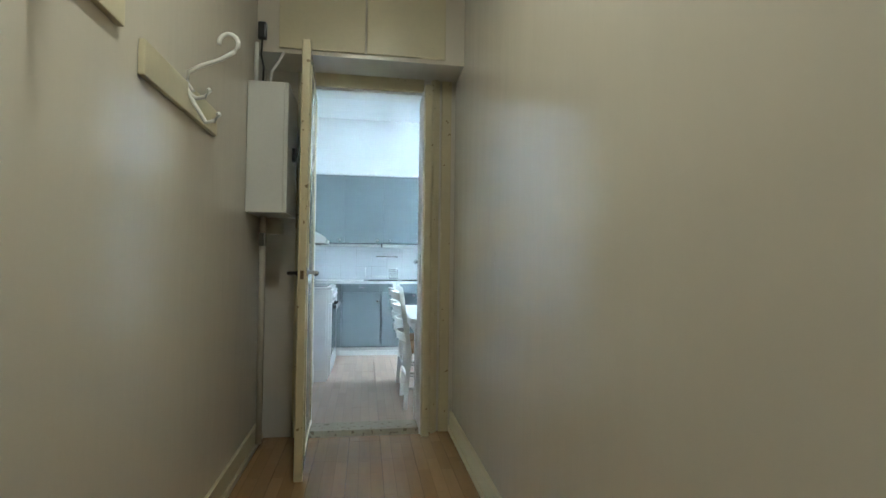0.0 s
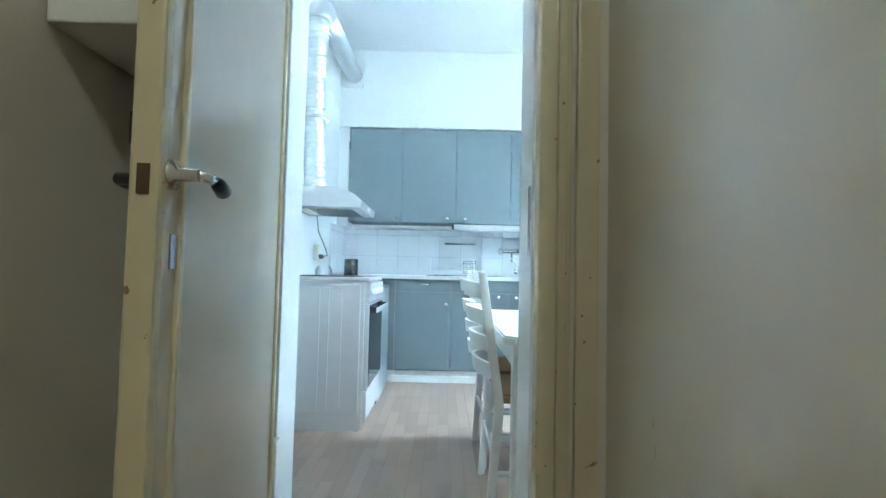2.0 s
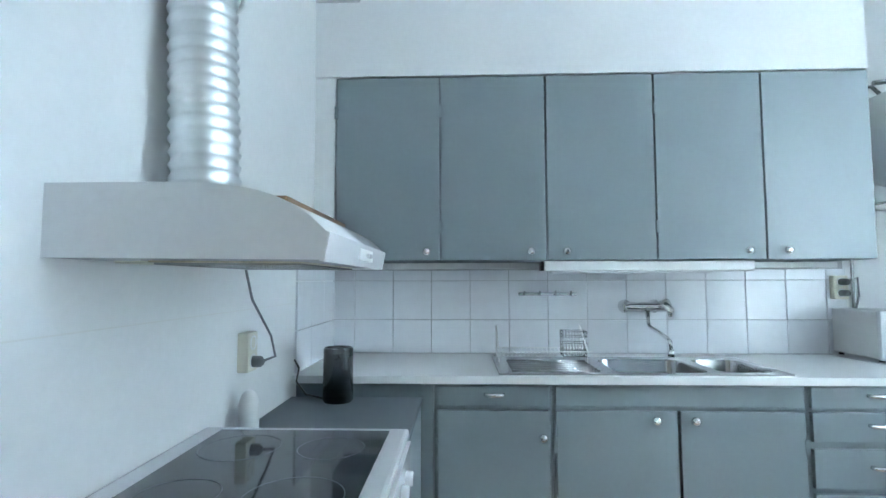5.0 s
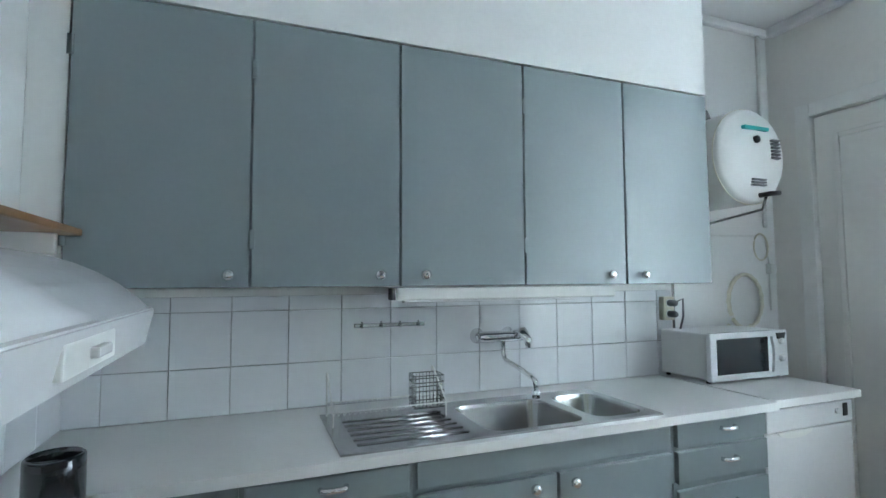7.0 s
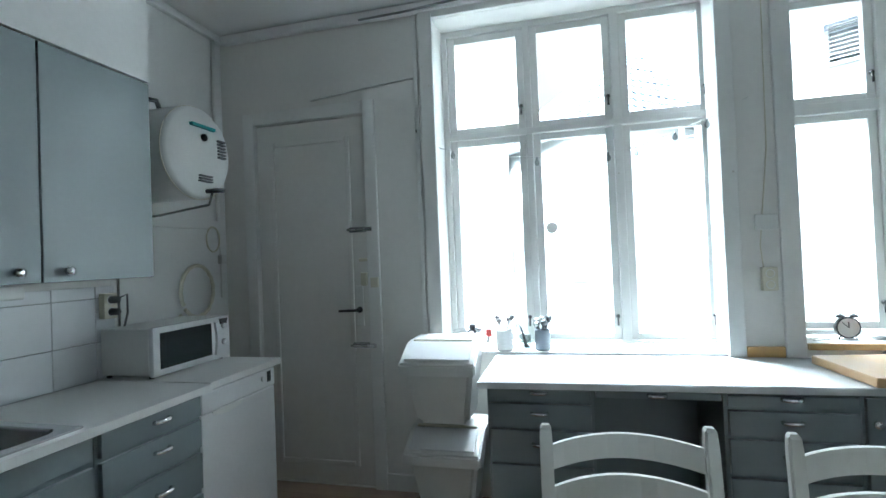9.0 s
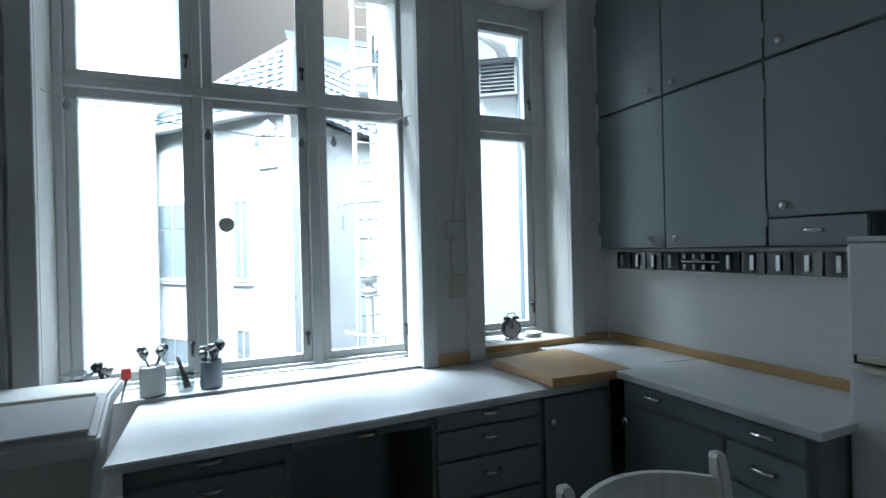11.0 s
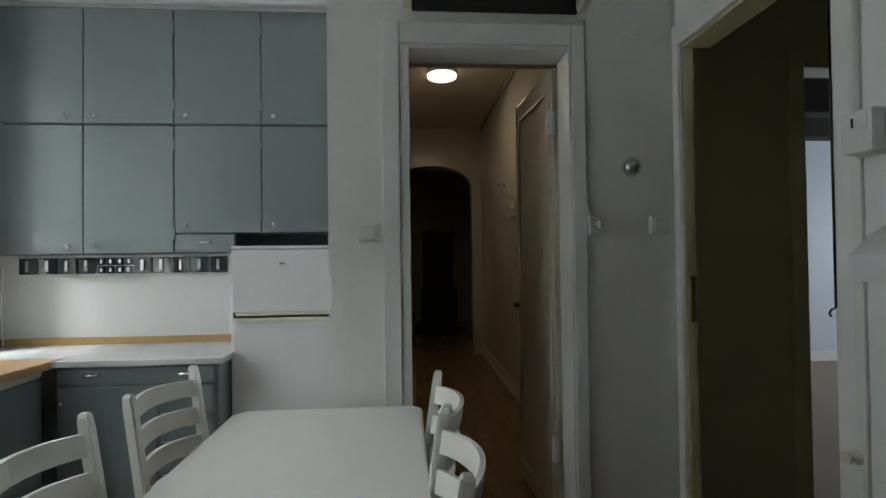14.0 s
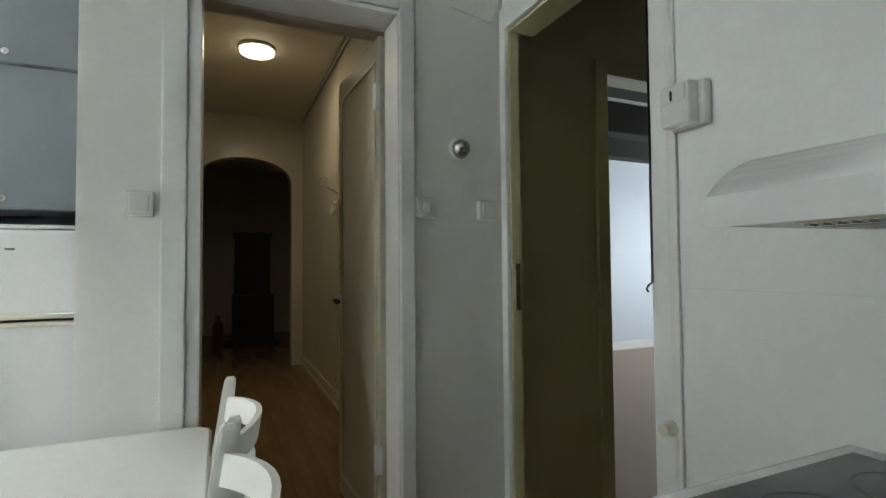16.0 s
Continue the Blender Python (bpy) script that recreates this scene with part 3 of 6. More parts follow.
def pull(c, along, out, parent, half=0.035):
    """A shell pull; along and out are unit vectors."""
    c, a, o = Vector(c), Vector(along), Vector(out)
    bm = tube([c - a * half + o * 0.002, c - a * half * 0.9 + o * 0.018, c - a * half * 0.5 + o * 0.024, c + a * half * 0.5 + o * 0.024, c + a * half * 0.9 + o * 0.018, c + a * half + o * 0.002], 0.008, 8)
    return part("handle", bm, CHROME, parent, "chrome pull")


def front_y(x0, x1, z0, z1, y, sign, parent, name="cabinet_door"):
    return part(name, box(x0 + 0.0035, x1 - 0.0035, min(y, y + sign * 0.02), max(y, y + sign * 0.02), z0 + 0.003, z1 - 0.003, 0.003), GREY, parent)


def front_x(y0, y1, z0, z1, x, parent, name="cabinet_door"):
    return part(name, box(x - 0.02, x, y0 + 0.002, y1 - 0.002, z0 + 0.003, z1 - 0.003, 0.003), GREY, parent)


def hinge_y(x, z, y, parent):
    part("hinge", boxes((x - 0.009, x + 0.009, y - 0.004, y, z - 0.03, z + 0.03), bevel=0.002), GREY, parent)


XS = [-0.09, 0.395, 0.878, 1.37, 1.851, 2.33]
knob_x = [0.335, 0.805, 0.965, 1.765, 1.935]
for i in range(5):
    c = thing("wall_cabinet", ((XS[i] + XS[i + 1]) / 2, 6.75, 1.37), "grey painted wall cabinet, closed, with a chrome knob", "cabinet", "wall cabinets above the sink")
    part("body", boxes((XS[i], XS[i + 1], 6.578, 6.932, 1.37, 2.228), bevel=0.002), GREYIN, c)
    d = front_y(XS[i], XS[i + 1], 1.368, 2.226, 6.578, -1, c)
    knob((knob_x[i], 6.558, 1.41), "y", -1, d)
    hx = XS[i] + 0.006 if i in (0, 3) else XS[i + 1] - 0.006
    if i in (0, 1, 3):
        for z in (1.52, 2.06):
            hinge_y(XS[i] + 0.004, z, 6.557, d)
solid("trim", boxes((XL, -0.092, 6.57, 6.932, 1.33, 2.230), (XL, 2.33, 6.80, 6.93, 1.337, 1.367), bevel=0.003), TRIM, "white filler strip beside the wall cabinets")

lb = thing("strip_light", (1.37, 6.7, 1.32), "slim white fluorescent strip light under the cabinets", "light")
part("housing", boxes((0.868, 1.805, 6.575, 6.63, 1.320, 1.366), bevel=0.006), PLASTIC, lb)
part("end_cap", boxes((0.852, 0.868, 6.578, 6.627, 1.322, 1.364), bevel=0.003), BLACK, lb)
part("tube_cover", boxes((0.9, 1.62, 6.585, 6.62, 1.311, 1.320), bevel=0.004), ENAMEL, lb)

# base run under the sink
BY = 6.345


def base_unit(x0, x1, label):
    c = thing("base_cabinet", ((x0 + x1) / 2, 6.6, 0.0), label, "cabinet", "base cabinets under the sink")
    part("body", boxes((x0, x1, BY, 6.93, 0.10, 0.868 if x1 - x0 < 0.9 else 0.715)), GREY, c)
    if x1 - x0 > 0.9:
        part("rail", boxes((x0, x1, BY, BY + 0.018, 0.715, 0.868)), GREY, c)
    part("plinth", boxes((x0, x1, BY + 0.03, BY + 0.05, 0, 0.1)), TOP, c)
    return c


u = base_unit(-0.185, 0.378, "grey corner base cabinet behind the cooker")
part("panel", boxes((0.33, 0.376, BY - 0.012, BY, 0.11, 0.86), bevel=0.002), GREY, u)
u = base_unit(0.38, 0.85, "grey base cabinet with one drawer and a door")
d = front_y(0.39, 0.84, 0.775, 0.86, BY, -1, u, "drawer")
pull((0.62, BY - 0.02, 0.825), (1, 0, 0), (0, -1, 0), d)
d = front_y(0.39, 0.84, 0.115, 0.765, BY, -1, u)
knob((0.81, BY - 0.02, 0.66), "y", -1, d)
for z in (0.25, 0.63):
    hinge_y(0.389, z, BY - 0.02, d)
u = base_unit(0.852, 1.84, "grey two-door sink cabinet")
front_y(0.86, 1.83, 0.775, 0.86, BY + 0.008, -1, u, "panel")
for x0, x1, k in ((0.86, 1.34, 1.25), (1.345, 1.83, 1.40)):
    d = front_y(x0, x1, 0.115, 0.765, BY, -1, u)
    knob((k, BY - 0.02, 0.73), "y", -1, d)
    for z in (0.25, 0.63):
        hinge_y(0.861 if k < 1.3 else 1.829, z, BY - 0.02, d)
u = base_unit(1.842, 2.325, "grey drawer unit with four chrome pulls")
for z0, z1 in ((0.775, 0.862), (0.645, 0.765), (0.47, 0.625), (0.115, 0.455)):
    d = front_y(1.85, 2.318, z0, z1, BY, -1, u, "drawer")
    pull((2.10, BY - 0.02, (z0 + z1) / 2 + 0.01), (1, 0, 0), (0, -1, 0), d)
solid("plinth_trim", boxes((0.36, 2.33, BY + 0.005, BY + 0.028, 0.0, 0.055), bevel=0.004), TRIM, "white plinth strip along the floor")

# dishwasher
dw = thing("dishwasher", (2.605, 6.6, 0), "white freestanding dishwasher, closed", "dishwasher")
part("body", boxes((2.332, 2.875, 6.37, 6.93, 0.03, 0.862), bevel=0.006), ENAMEL, dw)
part("door", boxes((2.334, 2.873, 6.342, 6.37, 0.11, 0.765), bevel=0.008), ENAMEL, dw)
cp = part("control_panel", boxes((2.334, 2.873, 6.338, 6.37, 0.768, 0.860), bevel=0.008), ENAMEL, dw)
part("display", boxes((2.805, 2.835, 6.335, 6.339, 0.795, 0.85), bevel=0.002), BLACK, cp)
part("button", lathe([(0.012, 0), (0.012, -0.006), (0.009, -0.008)], (2.765, 6.338, 0.82), "y", 12), ENAMEL, cp)
part("grip", prism([(2.5 + 0.21 * math.cos(radians(a)) / 2, 0.767 + 0.03 * math.sin(radians(a))) for a in range(180, 361, 20)], 6.336, 6.342, "y"), PLASTIC, dw)
part("plinth", boxes((2.34, 2.87, 6.40, 6.42, 0, 0.10)), PLASTIC, dw)

# worktop with the sink's hole
SX0, SX1, SY0, SY1 = 0.64, 1.80, 6.335, 6.785
def slab_with_hole(x0, x1, y0, y1, hx0, hx1, hy0, hy1, z0, z1):
    bm = bmesh.new()
    rim = [(x0, y0), (x1, y0), (x1, y1), (x0, y1)]
    hole = [(hx0, hy0), (hx1, hy0), (hx1, hy1), (hx0, hy1)]
    lo, hi = [[[bm.verts.new((*p, z)) for p in loop] for loop in (rim, hole)] for z in (z0, z1)]
    for k in range(4):
        q = (k + 1) % 4
        bm.faces.new((hi[0][k], hi[0][q], hi[1][q], hi[1][k]))
        bm.faces.new((lo[0][k], lo[1][k], lo[1][q], lo[0][q]))
        bm.faces.new((lo[0][k], lo[0][q], hi[0][q], hi[0][k]))
        bm.faces.new((lo[1][q], lo[1][k], hi[1][k], hi[1][q]))
    bmesh.ops.recalc_face_normals(bm, faces=bm.faces)
    return bm


solid("worktop", slab_with_hole(XL + 0.002, 2.36, 6.302, 6.932, SX0 + 0.01, SX1 - 0.01, SY0 + 0.01, SY1 - 0.01, 0.87, 0.9), TOP, "white laminate worktop with a sink let in", "worktop", "thing")
solid("worktop", boxes((2.362, 2.90, 6.315, 6.942, 0.872, 0.904), bevel=0.003), TOP, "white laminate worktop above the dishwasher", "worktop", "thing")

sk = thing("sink", (1.22, 6.56, 0.9), "stainless steel double sink with a ribbed drainboard", "sink")
BOWLS = [(1.12, 1.50, 6.365, 6.71, 0.17), (1.545, 1.765, 6.375, 6.705, 0.12)]


def rim_cells():
    xs, ys = [SX0, 1.12, 1.50, 1.545, 1.765, SX1], [SY0, 6.365, 6.71, SY1]
    rows = []
    for i in range(5):
        if i in (1, 3):
            b = BOWLS[0] if i == 1 else BOWLS[1]
            rows += [(xs[i], xs[i + 1], SY0, b[2], 0.893, 0.906), (xs[i], xs[i + 1], b[3], SY1, 0.893, 0.906)]
        else:
            rows.append((xs[i], xs[i + 1], SY0, SY1, 0.893, 0.906))
    return rows


part("deck", boxes(*rim_cells()), STEEL, sk)
for k in range(6):
    y = 6.40 + k * 0.052
    part("rib", tube([(0.70, y, 0.906), (1.06, y, 0.906)], 0.004, 6), STEEL, sk)
for x0, x1, y0, y1, dep in BOWLS:
    bm = bmesh.new()
    rings = []
    for (ins, z) in ((0.0, 0.906), (0.004, 0.89), (0.012, 0.906 - dep + 0.03), (0.035, 0.906 - dep), (0.09, 0.902 - dep)):
        ring = []
        r = 0.06
        for (cx, cy, a0) in ((x1 - r, y1 - r, 0), (x0 + r, y1 - r, 90), (x0 + r, y0 + r, 180), (x1 - r, y0 + r, 270)):
            for p in arc(cx, cy, r - min(ins, 0.05), a0, a0 + 90, 5):
                sx = ins if ins > 0.05 else 0
                ring.append(bm.verts.new((p[0] + (sx if cx < (x0 + x1) / 2 else -sx), p[1] + (sx if cy < (y0 + y1) / 2 else -sx), z)))
        rings.append(ring)
    for A, B in zip(rings, rings[1:]):
        for k in range(len(A)):
            f = bm.faces.new((A[k], A[(k + 1) % len(A)], B[(k + 1) % len(A)], B[k]))
            f.smooth = True
    bm.faces.new(rings[-1])
    for (cx, cy, qx, qy) in ((x1, y1, -1, -1), (x0, y1, 1, -1), (x0, y0, 1, 1), (x1, y0, -1, 1)):
        a = [(cx + qx * 0.06 - qx * 0.06 * math.cos(radians(t)), cy + qy * 0.06 - qy * 0.06 * math.sin(radians(t))) for t in range(0, 91, 18)]
        vs = [bm.verts.new((cx, cy, 0.906))] + [bm.verts.new((px, py, 0.906)) for px, py in a]
        bm.faces.new(vs)
    bmesh.ops.recalc_face_normals(bm, faces=bm.faces)
    bo = part("bowl", bm, STEEL, sk)
    part("drain", lathe([(0.035, 0), (0.035, 0.004), (0.02, 0.005), (0.018, 0.001)], ((x0 + x1) / 2, (y0 + y1) / 2, 0.903 - dep), "z", 16), CHROME, bo)

tp = thing("mixer_tap", (1.40, 6.92, 1.14), "chrome wall-mounted mixer tap with a swivel spout", "tap")
for x in (1.335, 1.485):
    part("flange", lathe([(0.034, 0), (0.034, -0.012), (0.02, -0.03), (0.02, -0.06)], (x, 6.935, 1.145), "y", 16), CHROME, tp)
part("body", tube([(1.32, 6.87, 1.145), (1.36, 6.865, 1.145), (1.50, 6.86, 1.145), (1.52, 6.86, 1.145)], 0.024, 12), CHROME, tp)
part("lever", tube([(1.49, 6.85, 1.15), (1.505, 6.82, 1.165), (1.515, 6.79, 1.13), (1.51, 6.785, 1.10)], 0.012, 10, radii=[0.022, 0.024, 0.018, 0.01]), CHROME, tp)
part("spout", tube([(1.43, 6.86, 1.13), (1.43, 6.86, 1.07), (1.432, 6.84, 1.045), (1.435, 6.74, 1.03), (1.435, 6.64, 1.01), (1.435, 6.61, 1.0), (1.435, 6.605, 0.96)], 0.010, 10), CHROME, tp)
part("aerator", lathe([(0.015, 0), (0.015, -0.03), (0.011, -0.032)], (1.435, 6.605, 0.965), "z", 12), CHROME, tp)

hr = thing("hook_rail", (0.94, 6.925, 1.2), "steel hook rail on the tiles", "hook rail")
part("rail", boxes((0.79, 1.09, 6.918, 6.926, 1.20, 1.216), bevel=0.002), STEEL, hr)
for x in (0.82, 0.9, 0.98, 1.06):
    part("hook", tube([(x, 6.918, 1.222), (x, 6.910, 1.215), (x, 6.905, 1.20), (x, 6.898, 1.205)], 0.004, 6), STEEL, hr)

dr = thing("dish_rack", (0.8, 6.65, 0.91), "white wire dish rack with a grey cutlery basket", "dish rack")
bm = bmesh.new()
for y in (6.60, 6.74):
    tube([(0.66, y, 0.955), (1.08, y, 0.955)], 0.003, 6, bm)
for k in range(22):
    x = 0.67 + k * 0.019
    tube([(x, 6.60, 0.955), (x, 6.67, 0.925), (x, 6.74, 0.955)], 0.0015, 4, bm)
for x in (0.66, 1.06):
    tube([(x, 6.60, 0.907), (x, 6.60, 0.96), (x, 6.74, 1.06), (x, 6.75, 1.06), (x, 6.75, 0.907)], 0.003, 6, bm)
part("rack", bm, PLASTIC, dr)
bm = bmesh.new()
for z in (0.925, 0.955, 0.985, 1.015, 1.04):
    tube([(0.965, 6.66, z), (1.075, 6.66, z), (1.075, 6.74, z), (0.965, 6.74, z)], 0.002, 4, bm, True)
for k in range(9):
    x = 0.965 + k * 0.01375
    for y in (6.66, 6.74):
        tube([(x, y, 0.925), (x, y, 1.04)], 0.0015, 4, bm)
for k in range(1, 6):
    for x in (0.965, 1.075):
        tube([(x, 6.66 + k * 0.0135, 0.925), (x, 6.66 + k * 0.0135, 1.04)], 0.0015, 4, bm)
box(0.965, 1.075, 6.66, 6.74, 0.923, 0.927, 0, bm)
part("cutlery_basket", bm, STEEL, dr, "grey wire cutlery basket")

# microwave
mw = thing("microwave", (2.63, 6.77, 0.904), "white microwave oven with a dark window", "microwave")
part("body", boxes((2.375, 2.885, 6.645, 6.92, 0.918, 1.135), bevel=0.008), PLASTIC, mw)
fp = part("front", boxes((2.372, 2.888, 6.62, 6.645, 0.914, 1.138), bevel=0.006), ENAMEL, mw)
part("window", boxes((2.41, 2.745, 6.616, 6.621, 0.945, 1.11), bevel=0.002), DARKGLASS, fp)
part("door_grip", prism([(2.765 + 0.012 * math.sin(math.pi * k / 8), 0.94 + 0.17 * k / 8) for k in range(9)] + [(2.79 + 0.012 * math.sin(math.pi * (8 - k) / 8), 0.94 + 0.17 * (8 - k) / 8) for k in range(9)], 6.606, 6.62, "y"), ENAMEL, fp)
part("display", prism([(2.805, 1.125), (2.87, 1.125), (2.86, 1.095), (2.815, 1.095)], 6.615, 6.621, "y"), BLACK, fp)
for k, z in enumerate((1.085, 1.0)):
    part("dial", lathe([(0.016, 0), (0.014, -0.014), (0.003, -0.015)], (2.838, 6.62, z), "y", 14), ENAMEL, fp)
for x in (2.40, 2.86):
    for y in (6.66, 6.9):
        part("foot", lathe([(0.012, 0), (0.012, 0.016)], (x, y, 0.903), "z", 8), BLACK, mw)

# boiler
bl = thing("water_heater", (2.73, 6.85, 1.76), "round white wall-mounted water heater with pipes", "water heater")
part("tank", lathe([(0.20, 0.37), (0.245, 0.35), (0.247, 0.06), (0.24, 0.045), (0.225, 0.03), (0.12, 0.012), (0.02, 0.008)], (2.755, 6.63, 2.012), "y", 48), PLASTIC, bl)
part("front_seam", tube([(2.755 + 0.246 * math.cos(a / 20 * math.pi), 6.685, 2.01 + 0.246 * math.sin(a / 20 * math.pi)) for a in range(40)], 0.003, 5, None, True), AGED, bl)
part("thermostat_knob", lathe([(0.02, 0.01), (0.019, -0.01), (0.008, -0.014)], (2.758, 6.638, 2.09), "y", 12), BLACK, bl)
part("drain_cock", tube([(2.79, 6.655, 1.81), (2.79, 6.60, 1.81), (2.84, 6.59, 1.815)], 0.013, 8), BLACK, bl)
part("brand_strip", boxes((2.67, 2.84, 6.628, 6.650, 2.138, 2.154)), TEAL, bl)
bm = bmesh.new()
for k in range(6):
    box(2.865, 2.92, 6.628, 6.65, 2.00 + k * 0.018, 2.009 + k * 0.018, 0, bm)
part("scale_label", bm, INK, bl)
bm = bmesh.new()
for k in range(3):
    box(2.72, 2.81, 6.629, 6.65, 1.855 + k * 0.014, 1.862 + k * 0.014, 0, bm)
part("rating_label", bm, INK, bl)
bm = tube([(2.80, 6.63, 1.80), (2.81, 6.66, 1.74), (2.80, 6.97, 1.70), (2.60, 7.0, 1.66), (2.55, 7.0, 1.60), (2.55, 7.0, 1.10), (2.60, 7.0, 1.05)], 0.007, 8)
part("pipe", bm, STEEL, bl)
bm = tube([(2.66, 6.9, 2.24), (2.64, 6.92, 2.285), (2.58, 6.9, 2.27), (2.50, 6.97, 2.24), (2.35, 7.0, 2.22)], 0.010, 8)
part("pipe", bm, STEEL, bl)
bm = tube([(2.70, 6.86, 2.25), (2.68, 6.86, 2.29), (2.60, 6.86, 2.28)], 0.013, 8)
part("pipe", bm, STEEL, bl)
hs = thing("hose", (3.08, 6.98, 1.1), "coiled grey hose hanging on the wall", "hose")
part("coil", tube([(3.08 + 0.135 * math.cos(a / 18 * math.pi), 6.985 - 0.004 * (a % 2), 1.26 + 0.155 * math.sin(a / 18 * math.pi)) for a in range(-14, 22)], 0.011, 8), AGED, hs)
part("tail", tube([(2.93, 6.98, 1.13), (2.97, 6.97, 1.09), (3.05, 6.96, 1.10), (3.10, 6.97, 1.12)], 0.011, 8), AGED, hs)
wc = thing("wall_cable", (3.2, 7.0, 1.6), "white cables clipped to the wall", "cable")
part("cable", tube([(2.5, 7.012, 1.66), (2.9, 7.012, 1.64), (3.30, 7.012, 1.65), (3.33, 7.012, 1.5), (3.33, 7.012, 1.2)], 0.004, 6), PLASTIC, wc)
part("loop", tube([(3.25 + 0.06 * math.cos(a / 9 * math.pi), 7.0, 1.58 + 0.08 * math.sin(a / 9 * math.pi)) for a in range(18)], 0.005, 6, None, True), AGED, wc)
part("pipe", tube([(3.30, 7.0, 1.7), (3.30, 7.0, CZ - 0.05)], 0.012, 8), TRIM, wc)
part("junction_box", boxes((3.31, 3.36, 6.985, 7.02, 1.42, 1.48), bevel=0.006), PLASTIC, wc)


def socket(name, at, out, double, label):
    """A surface socket; out is 'x' or 'y' with a sign."""
    x, y, z = at
    h = 0.06 if double else 0.035
    s = thing(name, at, label, "socket")
    sg = -1 if out[0] == "-" else 1
    if out[1] == "x":
        part("plate", boxes((min(x, x + sg * 0.035), max(x, x + sg * 0.035), y - 0.035, y + 0.035, z - h, z + h), bevel=0.005), AGED, s)
        for dz in ((-0.028, 0.028) if double else (0,)):
            part("outlet", lathe([(0.022, 0.03 * sg), (0.022, 0.037 * sg), (0.018, 0.037 * sg), (0.017, 0.032 * sg)], (x, y, z + dz), "x", 14), PLASTIC, s)
    else:
        part("plate", boxes((x - 0.035, x + 0.035, min(y, y + sg * 0.035), max(y, y + sg * 0.035), z - h, z + h), bevel=0.005), AGED, s)
        for dz in ((-0.028, 0.028) if double else (0,)):
            part("outlet", lathe([(0.022, 0.03 * sg), (0.022, 0.037 * sg), (0.018, 0.037 * sg), (0.017, 0.032 * sg)], (x, y, z + dz), "y", 14), PLASTIC, s)
    return s


s = socket("wall_socket", (2.41, 6.926, 1.24), "-y", True, "double wall socket with two plugs on the tiles")
bm = tube([(2.42, 6.87, 1.27), (2.46, 6.85, 1.29), (2.47, 6.86, 1.2), (2.46, 6.90, 1.05), (2.47, 6.92, 0.95)], 0.005, 6)
lathe([(0.018, 0), (0.016, -0.04), (0.008, -0.05)], (2.41, 6.89, 1.268), "y", 10, bm)
lathe([(0.018, 0), (0.016, -0.04), (0.008, -0.05)], (2.41, 6.89, 1.212), "y", 10, bm)
part("plug", bm, INK, s)
s = socket("wall_socket", (XL, 5.84, 1.06), "+x", True, "double wall socket with the hood's plug")
bm = lathe([(0.018, 0.03), (0.017, 0.06), (0.008, 0.07)], (XL, 5.84, 1.03), "x", 10)
tube([(XL + 0.06, 5.84, 1.03), (XL + 0.09, 5.88, 1.04), (XL + 0.06, 5.92, 1.10), (XL + 0.02, 5.86, 1.22), (XL + 0.02, 5.80, 1.33)], 0.004, 6, bm)
part("plug", bm, INK, s)
s = socket("wall_socket", (XR, 3.81, 1.23), "-x", True, "double wall socket between the windows")
part("cable", tube([(XR - 0.006, 3.83, 1.29), (XR - 0.006, 3.84, 1.4), (XR - 0.006, 3.79, 1.9), (XR - 0.006, 3.78, 2.8)], 0.003, 5), AGED, s)
solid("blank_plate", boxes((XR - 0.02, XR, 3.755, 3.86, 1.48, 1.56), bevel=0.005), PLASTIC, "white blank cover plate", "plate", "thing")

# cooker and hood
SY = (5.03, 5.63)
ck = thing("cooker", (0.1, 5.33, 0), "white freestanding electric cooker with a glass hob", "cooker")
part("body", boxes((-0.14, 0.325, SY[0] + 0.005, SY[1] - 0.005, 0.02, 0.868), bevel=0.006), ENAMEL, ck)
for y in (SY[0], ):
    part("side_panel", boxes((-0.13, 0.30, y - 0.004, y + 0.006, 0.10, 0.85), bevel=0.003), ENAMEL, ck)
    for x in (-0.06, 0.06, 0.115, 0.19):
        part("rib", boxes((x - 0.004, x + 0.004, y - 0.008, y - 0.003, 0.13, 0.82), bevel=0.002), ENAMEL, ck)
    part("rib", boxes((-0.06, 0.27, y - 0.007, y - 0.003, 0.825, 0.83), bevel=0.001), ENAMEL, ck)
ht = part("hob_frame", boxes((-0.188, 0.352, SY[0], SY[1], 0.868, 0.894), bevel=0.010), ENAMEL, ck)
part("hob_glass", boxes((-0.13, 0.305, SY[0] + 0.035, SY[1] - 0.035, 0.893, 0.897), bevel=0.002), DARKGLASS, ht)
for cx, cy, r in ((0.19, 5.20, 0.09), (0.19, 5.46, 0.075), (-0.02, 5.20, 0.075), (-0.02, 5.46, 0.09)):
    part("ring", tube([(cx + r * math.cos(a / 20 * math.pi), cy + r * math.sin(a / 20 * math.pi), 0.8968) for a in range(40)], 0.0012, 5, None, True), INK, ht)
cpn = part("control_panel", prism([(0.325, 0.745), (0.352, 0.745), (0.356, 0.86), (0.325, 0.867)], SY[0] + 0.003, SY[1] - 0.003, "y"), ENAMEL, ck)
for k in range(6):
    part("knob", lathe([(0.019, 0), (0.017, 0.018), (0.014, 0.02)], (0.353, 5.10 + k * 0.085, 0.805), "x", 14), ENAMEL, cpn)
od = part("oven_door", boxes((0.325, 0.352, SY[0] + 0.008, SY[1] - 0.008, 0.235, 0.738), bevel=0.005), ENAMEL, ck)
part("oven_glass", boxes((0.351, 0.356, SY[0] + 0.02, SY[1] - 0.02, 0.25, 0.73), bevel=0.002), DARKGLASS, od)
